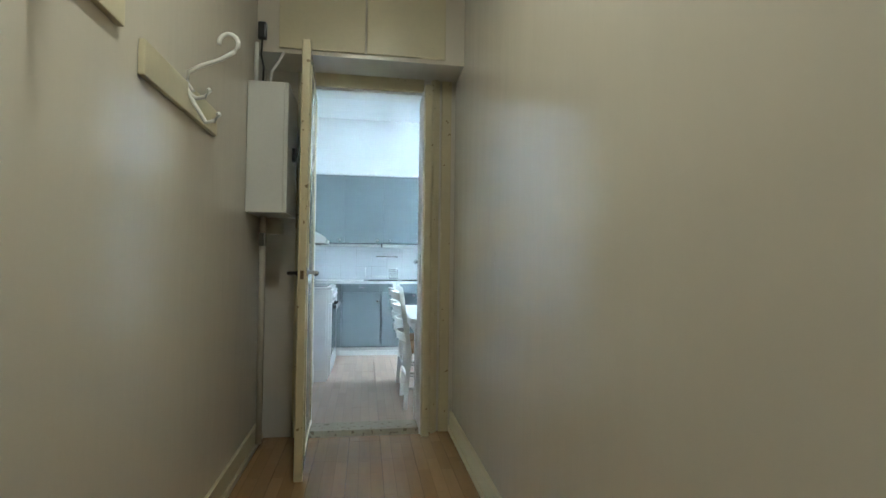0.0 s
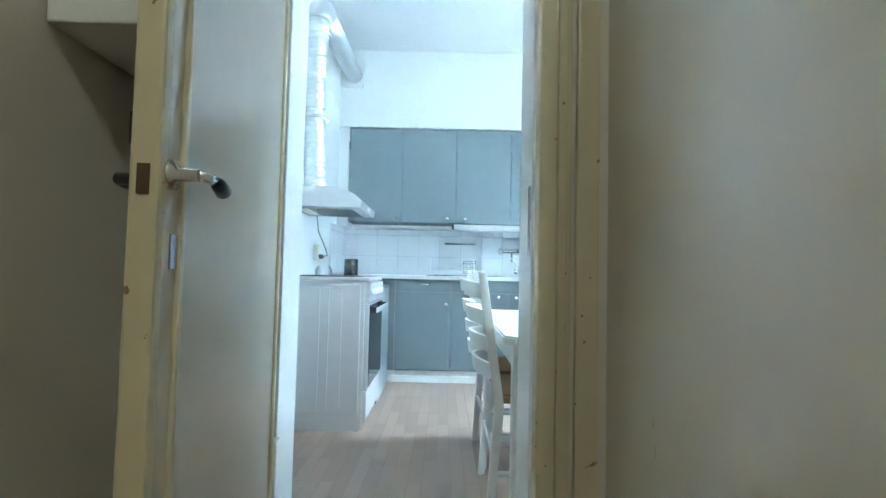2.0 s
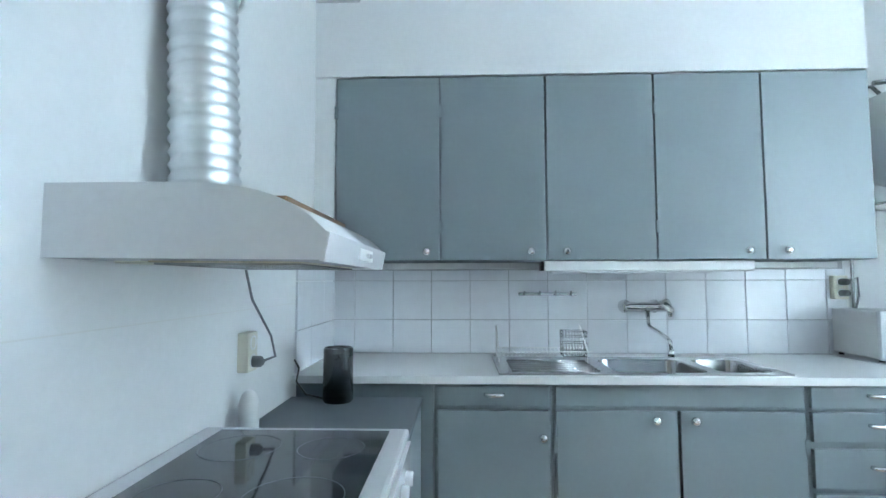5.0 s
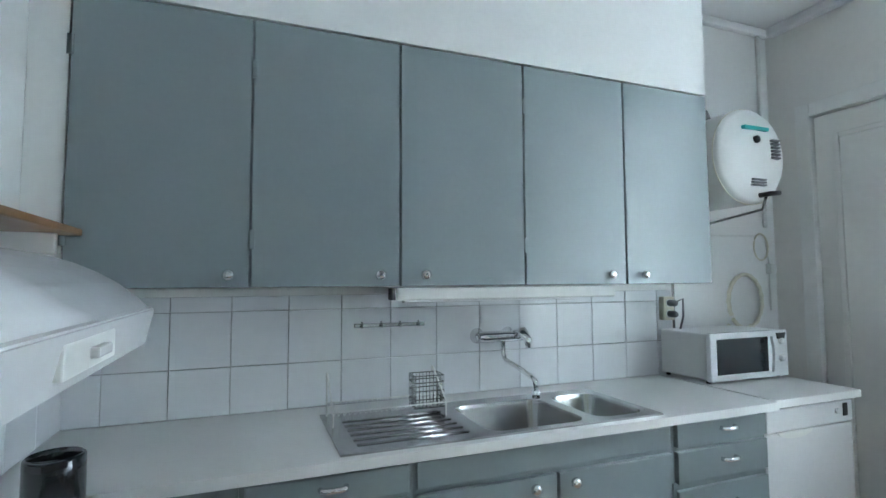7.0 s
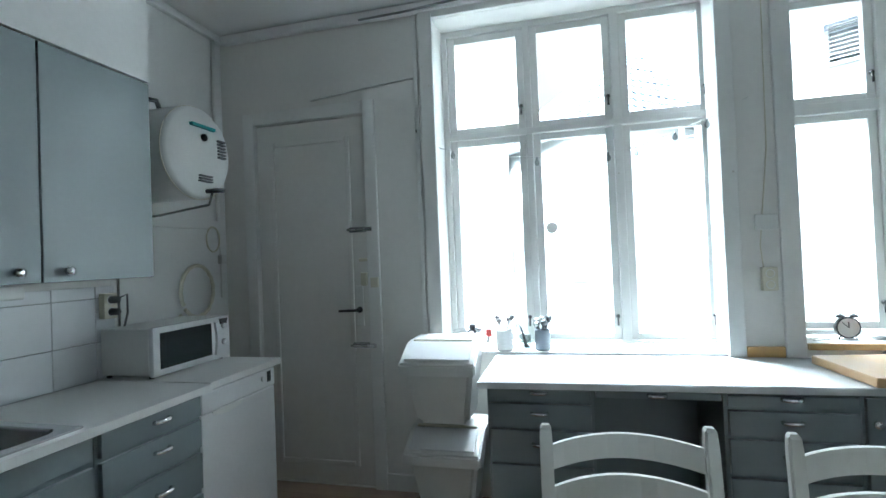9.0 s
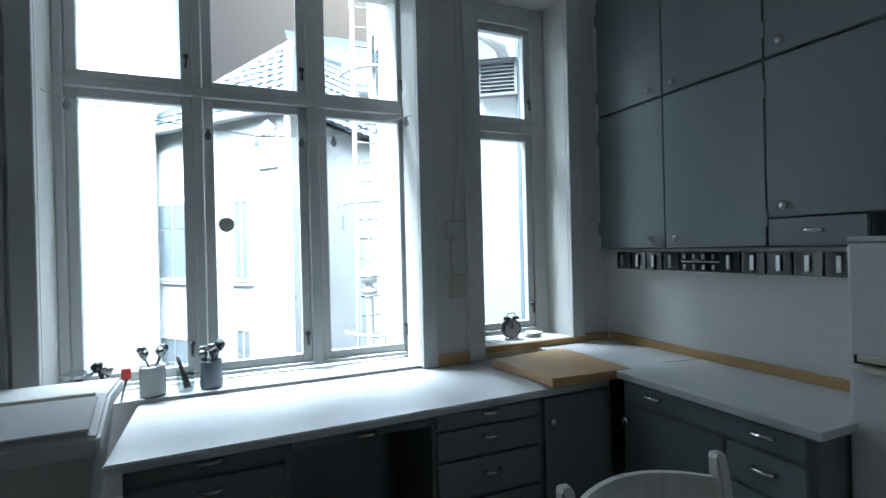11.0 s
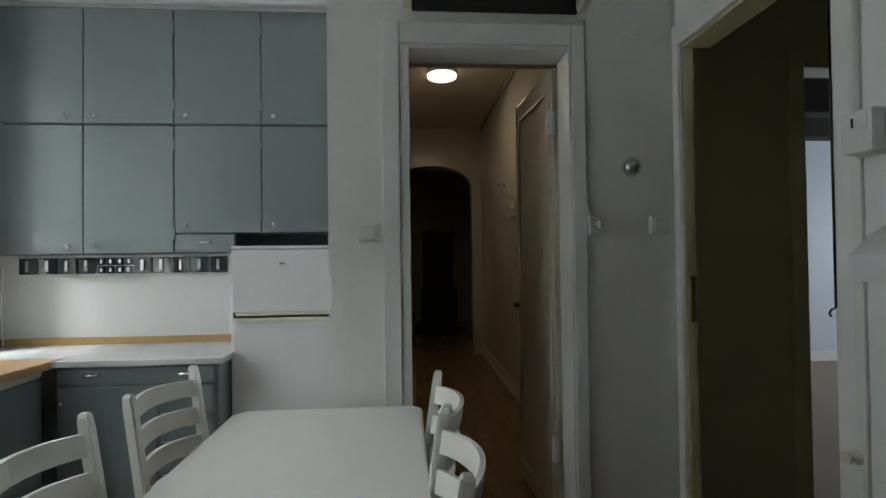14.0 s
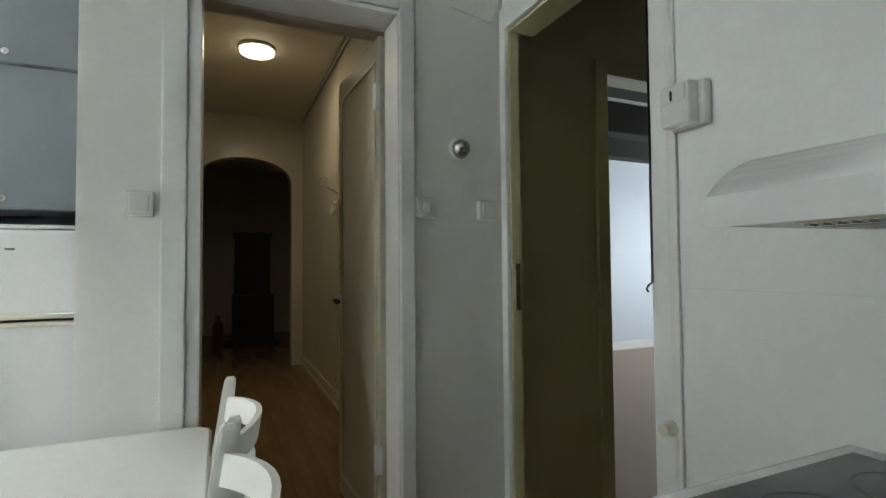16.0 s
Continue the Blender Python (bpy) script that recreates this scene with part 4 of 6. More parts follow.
bm = boxes((0.385, 0.402, SY[0] + 0.03, SY[1] - 0.03, 0.685, 0.715), bevel=0.006)
part("oven_handle", bm, ENAMEL, od, "white oven handle")
for y in (SY[0] + 0.03, SY[1] - 0.05):
    part("handle_mount", boxes((0.352, 0.39, y, y + 0.025, 0.685, 0.72), bevel=0.003), BLACK, od)
part("drawer", boxes((0.325, 0.348, SY[0] + 0.008, SY[1] - 0.008, 0.065, 0.228), bevel=0.004), ENAMEL, ck)
part("plinth", boxes((-0.13, 0.31, SY[0] + 0.004, SY[1] - 0.01, 0.0, 0.065)), ENAMEL, ck)

HYS = (5.085, 5.665)
hod = thing("cooker_hood", (0.05, 5.41, 1.32), "white cooker hood with a greasy grille, on the wall", "cooker hood")
shell = prism([(XL, 1.316), (XL, 1.438), (0.035, 1.438), (0.085, 1.4355), (0.125, 1.431), (0.16, 1.424), (0.19, 1.4145), (0.217, 1.402), (0.24, 1.388), (0.26, 1.371), (0.277, 1.354), (0.267, 1.311), (0.255, 1.311)], HYS[0], HYS[1], "y")
for f in shell.faces:
    f.smooth = f.normal.z > 0.15 and abs(f.normal.y) < 0.1
part("shell", shell, ENAMEL, hod)
fc = part("front_panel", prism([(0.272, 1.357), (0.282, 1.355), (0.272, 1.308), (0.262, 1.309)], HYS[0] - 0.003, HYS[1] + 0.003, "y", 0.002), ENAMEL, hod)
part("grille", prism([(-0.07, 1.317), (0.21, 1.314), (0.21, 1.309), (-0.07, 1.311)], HYS[0] + 0.09, HYS[1] - 0.09, "y"), MESHM, hod, "greasy metal filter")
for k in range(24):
    y = HYS[0] + 0.10 + k * 0.0175
    part("bar", prism([(-0.065, 1.311), (0.205, 1.309), (0.205, 1.305), (-0.065, 1.307)], y, y + 0.007, "y"), STEEL, hod)
part("lamp_cover", prism([(-0.155, 1.319), (-0.085, 1.317), (-0.085, 1.310), (-0.155, 1.311)], HYS[0] + 0.12, HYS[1] - 0.12, "y", 0.002), AGED, hod)
part("switch_panel", boxes((0.271, 0.281, 5.33, 5.47, 1.320, 1.346), bevel=0.002), PLASTIC, hod)
part("slider", boxes((0.279, 0.288, 5.39, 5.43, 1.328, 1.337), bevel=0.002), ENAMEL, hod)

du = thing("exhaust_duct", (-0.08, 5.38, 1.44), "ribbed aluminium exhaust duct rising from the hood", "duct")
path = [(-0.075, 5.38, 1.44 + k * 0.01) for k in range(117)]
rad = [0.070 + (0.0058 if k % 3 == 0 else 0.0) - (0.010 if 52 < k < 57 else 0) for k in range(117)]
path = [(p[0] - 0.03 * math.sin((p[2] - 1.44) * 2.4), p[1] + 0.015 * math.sin((p[2] - 1.44) * 4), p[2]) for p in path]
part("flexible_hose", tube(path, 0.07, 20, radii=rad), ALU, du)
ex, ey, ez = path[-1]
part("elbow", tube([(ex, ey, ez - 0.01)] + [(ex, ey + 0.10 - 0.10 * math.cos(radians(a)), ez + 0.10 * math.sin(radians(a))) for a in range(15, 91, 15)] + [(ex, ey + 0.13, ez + 0.10)], 0.082, 20), ALU, du)
part("pipe", tube([(ex, ey + 0.11, ez + 0.10), (ex + 0.01, 6.0, ez + 0.10), (ex + 0.02, 6.55, ez + 0.10)], 0.075, 20), ALU, du)
part("wall_plate", boxes((XL + 0.002, 0.02, 6.540, 6.559, ez - 0.01, CZ - 0.03), bevel=0.003), TRIM, du)
for z in (1.93, 2.5):
    part("clamp", tube([(-0.095 + 0.085 * math.cos(a / 10 * math.pi), 5.38 + 0.085 * math.sin(a / 10 * math.pi), z) for a in range(20)], 0.006, 6, None, True), TRIM, du)

DARKOAK = mat("dark_oak_board", (0.20, 0.11, 0.05), 0.42, bump=0.05, bscale=40, var=0.16, vscale=7, stretch=(5, 1, 1), grain=0.08)
sh = thing("wall_shelf", (-0.1, 6.1, 1.5), "narrow wooden shelf on white brackets behind the hood", "shelf")
part("board", boxes((XL, -0.03, 5.76, 6.52, 1.515, 1.533), bevel=0.003), DARKOAK, sh)
for y in (5.82, 6.42):
    part("bracket", boxes((XL, -0.06, y, y + 0.02, 1.46, 1.514), bevel=0.004), TRIM, sh)

u = thing("base_cabinet", (0.05, 5.97, 0), "grey low filler cabinet between cooker and worktop", "cabinet")
part("body", boxes((XL + 0.004, 0.33, 5.65, 6.29, 0.0, 0.80), bevel=0.002), GREY, u)
part("top", boxes((XL + 0.004, 0.335, 5.645, 6.295, 0.80, 0.82), bevel=0.003), GREYIN, u)
KETTLE = mat("glossy_black_plastic", (0.012, 0.012, 0.014), 0.1, var=0.1)
kt = thing("kettle", (0.018, 6.22, 0.82), "glossy black open-topped kettle beside the worktop", "kettle")
part("body", lathe([(0.052, 0), (0.058, 0.01), (0.056, 0.17), (0.056, 0.20), (0.050, 0.205), (0.046, 0.195), (0.044, 0.02)], (0.018, 6.22, 0.82), "z", 32), KETTLE, kt)
part("lip", prism([(-0.02, 6.172), (0.018, 6.150), (0.056, 6.172), (0.045, 6.182), (-0.01, 6.182)], 1.005, 1.024, "z", 0.003), KETTLE, kt)
part("handle", tube([(0.018, 6.27, 1.0), (0.03, 6.30, 0.99), (0.03, 6.305, 0.92), (0.018, 6.275, 0.86)], 0.010, 8), KETTLE, kt)
part("cord", tube([(-0.03, 6.22, 0.828), (-0.10, 6.20, 0.85), (-0.15, 6.24, 0.89), (-0.16, 6.30, 0.93), (-0.185, 6.32, 0.96)], 0.004, 6), BLACK, kt)
ct = thing("small_cup", (-0.13, 5.76, 0.82), "small white timer and cup by the wall", "cup")
part("body", lathe([(0.028, 0), (0.03, 0.10), (0.02, 0.13), (0.008, 0.14)], (-0.13, 5.76, 0.82), "z", 14), PLASTIC, ct)

vl = thing("wall_valve", (XL, 4.61, 0.80), "white capped outlet on the wall pipe", "valve")
part("cap", lathe([(0.021, 0), (0.021, 0.015), (0.013, 0.018), (0.013, 0.038), (0.017, 0.04), (0.017, 0.048)], (XL, 4.61, 0.80), "x", 16), AGED, vl)
part("pipe", tube([(XL + 0.008, 4.625, 0.5), (XL + 0.008, 4.625, 0.78)], 0.007, 8), TRIM, vl)
tm = thing("wall_thermostat", (XL, 4.66, 1.67), "cream wall thermostat with a dial", "thermostat")
part("base", boxes((XL, XL + 0.03, 4.64, 4.75, 1.61, 1.73), bevel=0.01), PLASTIC, tm)
tf = part("cover", boxes((XL + 0.03, XL + 0.07, 4.645, 4.735, 1.615, 1.725), bevel=0.008), PLASTIC, tm)
part("scale", boxes((XL + 0.07, XL + 0.073, 4.655, 4.725, 1.675, 1.715)), TOP, tf)
part("pointer", boxes((XL + 0.072, XL + 0.076, 4.682, 4.687, 1.68, 1.705)), BLACK, tf)
part("conduit", tube([(XL + 0.009, 4.632, 1.74), (XL + 0.009, 4.632, CZ - 0.01)], 0.008, 8), TRIM, tm)

solid("panel_seam", boxes((XL, XL + 0.0012, 4.655, 6.32, 1.186, 1.189)), PANEL, "fine open seam between wall panels")
hkw = thing("hanging_wire", (XL + 0.004, 4.545, 1.2), "thin dark wire with a hook beside the lobby doorway", "wire")
part("wire", tube([(XL + 0.004, 4.545, 2.28), (XL + 0.004, 4.545, 1.20), (XL + 0.004, 4.53, 1.192), (XL + 0.004, 4.522, 1.18), (XL + 0.004, 4.53, 1.172)], 0.0035, 6), IRON, hkw)

# ---- window side ----
WX = 2.84


def wbase(y0, y1, label):
    c = thing("base_cabinet", (3.1, (y0 + y1) / 2, 0), label, "cabinet", "base cabinets under the windows")
    part("body", boxes((WX, XR - 0.004, y0, y1, 0.09, 0.797)), GREY, c)
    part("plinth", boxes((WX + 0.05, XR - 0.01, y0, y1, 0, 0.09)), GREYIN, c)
    return c


for y0, y1 in ((4.71, 5.19), (3.70, 4.19)):
    u = wbase(y0, y1, "worn grey drawer unit with chrome pulls")
    for z0, z1 in ((0.735, 0.79), (0.615, 0.725), (0.455, 0.605), (0.105, 0.445)):
        d = front_x(y0 + 0.012, y1 - 0.012, z0, z1, WX, u, "drawer")
        pull((WX - 0.02, (y0 + y1) / 2, (z0 + z1) / 2 + 0.012), (0, 1, 0), (-1, 0, 0), d)
u = thing("knee_space", (3.1, 4.45, 0), "open grey knee space with a pull-out board", "cabinet")
part("back", boxes((3.30, 3.32, 4.192, 4.708, 0, 0.797)), GREYIN, u)
part("side_panel", boxes((WX + 0.16, WX + 0.18, 4.33, 4.708, 0.02, 0.74)), GREYIN, u)
part("pull_board", boxes((WX - 0.016, WX + 0.3, 4.20, 4.70, 0.758, 0.79), bevel=0.003), GREY, u)
pull((WX - 0.016, 4.45, 0.775), (0, 1, 0), (-1, 0, 0), u)
u = wbase(3.33, 3.698, "grey corner cabinet with a door")
d = front_x(3.335, 3.69, 0.105, 0.79, WX, u)
knob((WX - 0.02, 3.66, 0.69), "x", -1, d)
solid("worktop", prism([(2.815, 3.34), (XR, 3.34), (XR, 5.225), (2.765, 5.225)], 0.80, 0.83, "z", 0.004), OLDTOP, "worn white laminate worktop under the windows", "worktop", "thing")
solid("worktop", boxes((1.965, XR - 0.001, 2.822, 3.336, 0.84, 0.87), bevel=0.004), OLDTOP, "white laminate corner worktop with a scratch", "worktop", "thing")
for r in ((2.0, XR - 0.025, 2.822, 2.840, 0.871, 0.912), (XR - 0.022, XR - 0.001, 2.842, 3.01, 0.871, 0.912)):
    solid("wood_strip", boxes(r, bevel=0.003), STRIPWOOD, "bare wooden strip along the wall", "trim")
for r in ((XR - 0.02, XR - 0.002, 3.752, 3.928, 0.831, 0.885), (XR - 0.034, XR - 0.012, 3.02, 3.655, 0.872, 0.904)):
    solid("wood_strip", boxes(r, bevel=0.003), STRIPWOOD, "bare wooden strip under the window", "trim")
solid("scratch", prism([(2.80, 3.05), (2.772, 2.93), (2.757, 2.812), (2.763, 2.812), (2.780, 2.93)], 0.8702, 0.8708, "z"), DARK, "dark crack in the corner worktop")
cb = thing("cutting_board", (3.02, 3.45, 0.83), "thick oak cutting board on the worktop", "cutting board")
part("board", prism([(2.775, 3.25), (2.80, 3.66), (3.24, 3.70), (3.30, 3.23)], 0.834, 0.872, "z", 0.003), OAK, cb)

RY = 3.29
u = thing("base_cabinet", (2.4, 3.05, 0), "dark grey base cabinet with a door and drawers", "cabinet")
part("body", boxes((2.0, 2.78, 2.83, RY, 0.09, 0.838)), GREY, u)
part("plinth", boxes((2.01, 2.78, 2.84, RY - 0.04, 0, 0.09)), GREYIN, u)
d = front_y(2.02, 2.77, 0.745, 0.828, RY, 1, u, "drawer")
pull((2.60, RY + 0.02, 0.795), (1, 0, 0), (0, 1, 0), d)
pull((2.15, RY + 0.02, 0.795), (1, 0, 0), (0, 1, 0), d)
d = front_y(2.295, 2.77, 0.105, 0.735, RY, 1, u)
knob((2.74, RY + 0.02, 0.66), "y", 1, d)
for z0, z1 in ((0.605, 0.735), (0.465, 0.595), (0.30, 0.455), (0.105, 0.29)):
    d = front_y(2.02, 2.285, z0, z1, RY, 1, u, "drawer")
    pull((2.15, RY + 0.02, (z0 + z1) / 2 + 0.01), (1, 0, 0), (0, 1, 0), d)

# tall wall of cabinets above counter and fridge
CXS = [3.365, 2.90, 2.395, 1.895, 1.395]
CYF = 2.877
for i in range(4):
    a, b = CXS[i + 1], CXS[i]
    zb = 1.40 if i < 2 else 1.515
    for z0, z1, top in ((zb, 2.148, False), (2.155, 2.835, True)):
        c = thing("wall_cabinet", ((a + b) / 2, 2.7, z0), "grey painted built-in wall cabinet, closed, with a chrome knob", "cabinet", "built-in cabinets above the fridge wall")
        part("body", boxes((a, b, YN + 0.004, CYF, z0, z1)), GREYIN, c)
        d = front_y(a, b, z0, z1, CYF, 1, c)
        k = a + 0.075 if i == 0 else b - 0.075
        knob((k, CYF + 0.02, z0 + 0.045), "y", 1, d)
        hx = b if i == 0 else a
        for hz0 in (z0 + 0.08, z1 - 0.15):
            part("hinge", boxes((hx - 0.007, hx + 0.007, CYF + 0.019, CYF + 0.024, hz0, hz0 + 0.07), bevel=0.002), GREY, d)
c = thing("drawer_unit", (2.22, 2.7, 1.40), "narrow grey drawer under the wall cabinets", "drawer")
part("body", boxes((2.05, 2.393, YN + 0.004, CYF, 1.40, 1.512)), GREYIN, c)
d = front_y(2.05, 2.393, 1.40, 1.512, CYF, 1, c, "drawer")
pull((2.22, CYF + 0.02, 1.46), (1, 0, 0), (0, 1, 0), d, 0.03)
solid("wall_above_cabinets", boxes((1.38, XR, YN, 2.86, 2.838, CZ)), WALL, "white strip above the cabinets")
solid("trim", boxes((3.367, XR, YN, 2.89, 1.395, 2.838), bevel=0.002), WALL, "white filler beside the cabinets")

sd = thing("spice_drawer_rack", (2.68, 2.84, 1.33), "row of clear spice drawers set in a white frame", "spice rack")
part("frame", boxes((2.09, 3.30, 2.822, 2.832, 1.272, 1.395), bevel=0.002), TRIM, sd)
edge = 3.285
for k in range(12):
    w = 0.108
    if k in (4, 5):
        for q in range(2):
            for z in (1.285, 1.335):
                dd = part("bin", boxes((edge - 0.05, edge - 0.004, 2.832, 2.850, z, z + 0.044), bevel=0.002), DARKGLASS, sd)
                part("grip", boxes((edge - 0.035, edge - 0.02, 2.850, 2.858, z + 0.01, z + 0.034), bevel=0.002), STEEL, dd)
            edge -= 0.052
        continue
    dd = part("bin", boxes((edge - w + 0.008, edge, 2.832, 2.850, 1.285, 1.379), bevel=0.003), DARKGLASS, sd)
    part("grip", boxes((edge - w / 2 - 0.007, edge - w / 2 + 0.012, 2.850, 2.862, 1.30, 1.365), bevel=0.003), STEEL, dd)
    edge -= w
    if edge < 2.15:
        break

fr = thing("fridge_freezer", (1.71, 2.85, 0), "white fridge-freezer with two doors", "fridge")
part("body", boxes((1.405, 1.985, 2.53, 3.09, 0.03, 1.415), bevel=0.006), ENAMEL, fr)
part("top", boxes((1.402, 1.988, 2.53, 3.15, 1.415, 1.432), bevel=0.006), ENAMEL, fr)
d = part("freezer_door", boxes((1.403, 1.987, 3.095, 3.155, 1.072, 1.412), bevel=0.012), ENAMEL, fr)
part("badge", boxes((1.70, 1.73, 3.154, 3.158, 1.33, 1.337)), STEEL, d)
part("grip", boxes((1.43, 1.96, 3.135, 3.166, 1.056, 1.076), bevel=0.006), AGED, d)
d = part("fridge_door", boxes((1.403, 1.987, 3.095, 3.155, 0.06, 1.045), bevel=0.012), ENAMEL, fr)
part("grip", boxes((1.43, 1.96, 3.14, 3.168, 1.025, 1.043), bevel=0.006), AGED, d)
part("gasket", boxes((1.41, 1.98, 3.09, 3.14, 1.045, 1.072)), DARK, fr)
part("foot", boxes((1.42, 1.97, 2.6, 3.08, 0, 0.03)), BLACK, fr)
# Sheet added in the gap above the fridge; its grey paints the shade.
solid("shelf_top_gap", boxes((1.40, 2.045, 2.56, 2.575, 1.44, 1.512)), GREYIN, "grey sheet painting the shade in the gap above the fridge")

# ---- switches and fittings on the door wall ----
def switch(at, label, rotary=False, side="y"):
    x, y, z = at
    s = thing("light_switch", at, label, "light switch")
    part("base", boxes((x - 0.042, x + 0.042, y, y + 0.03, z - 0.042, z + 0.042), bevel=0.006), PLASTIC, s)
    if rotary:
        part("dial", lathe([(0.022, 0.03), (0.02, 0.042), (0.004, 0.043)], (x, y, z), "y", 16), PLASTIC, s)
        part("grip", boxes((x - 0.006, x + 0.006, y + 0.042, y + 0.055, z - 0.02, z + 0.02), bevel=0.003), PLASTIC, s)
    else:
        part("rocker", boxes((x - 0.028, x + 0.028, y + 0.03, y + 0.037, z - 0.028, z + 0.028), bevel=0.003), PLASTIC, s)
    return s


switch((1.205, YF, 1.465), "white surface rocker switch beside the doorway")
switch((0.195, YF, 1.49), "white rotary switch beside the doorway", True)
switch((-0.09, YF, 1.49), "white surface rocker switch in the corner")
bell = thing("doorbell", (0.03, YF, 1.75), "small round metal doorbell on the wall", "doorbell")
part("dome", lathe([(0.04, 0), (0.04, 0.015), (0.034, 0.035), (0.015, 0.048), (0.003, 0.05)], (0.03, YF, 1.75), "y", 20), STEEL, bell)
part("base", lathe([(0.045, 0), (0.045, 0.008), (0.03, 0.01)], (0.035, YF, 1.755), "y", 20), PLASTIC, bell)
cabl = thing("wall_cable", (0.2, YF, 1.8), "painted-over cable run on the wall", "cable")
part("cable", tube([(0.225, YF + 0.026, 1.53), (0.232, YF + 0.006, 1.6), (0.235, YF + 0.006, 2.42)], 0.005, 6), TRIM, cabl)
part("wire", tube([(0.06, YF + 0.008, 2.36), (0.0, YF + 0.008, 2.35), (-0.13, YF + 0.008, 2.33), (-0.16, YF + 0.01, 2.4), (-0.16, YF + 0.01, 2.9)], 0.004, 6), TRIM, cabl)
hp = thing("wall_heater", (0.64, 3.8, 2.46), "old radiant tube heater with a dark reflector above the doorway", "heater")
part("reflector", prism([(3.735, 2.61), (3.84, 2.58), (3.855, 2.47), (3.84, 2.455), (3.825, 2.475), (3.80, 2.56), (3.745, 2.585), (3.735, 2.59)], 0.28, 1.00, "x"), mat("old_brass_reflector", (0.10, 0.08, 0.04), 0.35, 0.8, var=0.2), hp)
part("back_plate", boxes((0.27, 1.01, YF + 0.002, YF + 0.016, 2.44, 2.63), bevel=0.004), DARK, hp)
part("rim", tube([(0.275, 3.845, 2.46), (1.005, 3.845, 2.46), (1.005, 3.845, 2.585), (0.275, 3.845, 2.585)], 0.008, 6, None, True), mat("brass_rim", (0.45, 0.38, 0.16), 0.35, 0.8), hp)
part("element", tube([(0.28, 3.80, 2.52), (1.0, 3.80, 2.52)], 0.010, 8), CHROME, hp)
for x in (0.235, 1.01):
    part("end_cap", boxes((x, x + 0.04, YF + 0.002, YF + 0.11, 2.45, 2.56), bevel=0.012), AGED, hp)

# ---- table and chairs ----
tbl = thing("dining_table", (1.38, 4.4, 0), "white dining table with cut corners", "table")
TX0, TX1, TY0, TY1 = 0.985, 1.76, 3.755, 4.98
part("tabletop", prism([(TX0 + 0.04, TY0), (TX1 - 0.05, TY0), (TX1, TY0 + 0.05), (TX1, TY1 - 0.05), (TX1 - 0.05, TY1), (TX0 + 0.04, TY1), (TX0, TY1 - 0.05), (TX0, TY0 + 0.04)], 0.697, 0.727, "z", 0.006), LACQUER, tbl)
for r in ((TX0 + 0.09, TX1 - 0.09, TY0 + 0.04, TY0 + 0.06), (TX0 + 0.09, TX1 - 0.09, TY1 - 0.06, TY1 - 0.04), (TX0 + 0.04, TX0 + 0.06, TY0 + 0.09, TY1 - 0.09), (TX1 - 0.06, TX1 - 0.04, TY0 + 0.09, TY1 - 0.09)):
    part("apron", boxes((*r, 0.615, 0.696), bevel=0.003), LACQUER, tbl)
for x in (TX0 + 0.035, TX1 - 0.095):
    for y in (TY0 + 0.035, TY1 - 0.095):
        part("leg", boxes((x, x + 0.06, y, y + 0.06, 0, 0.696), bevel=0.005), LACQUER, tbl)


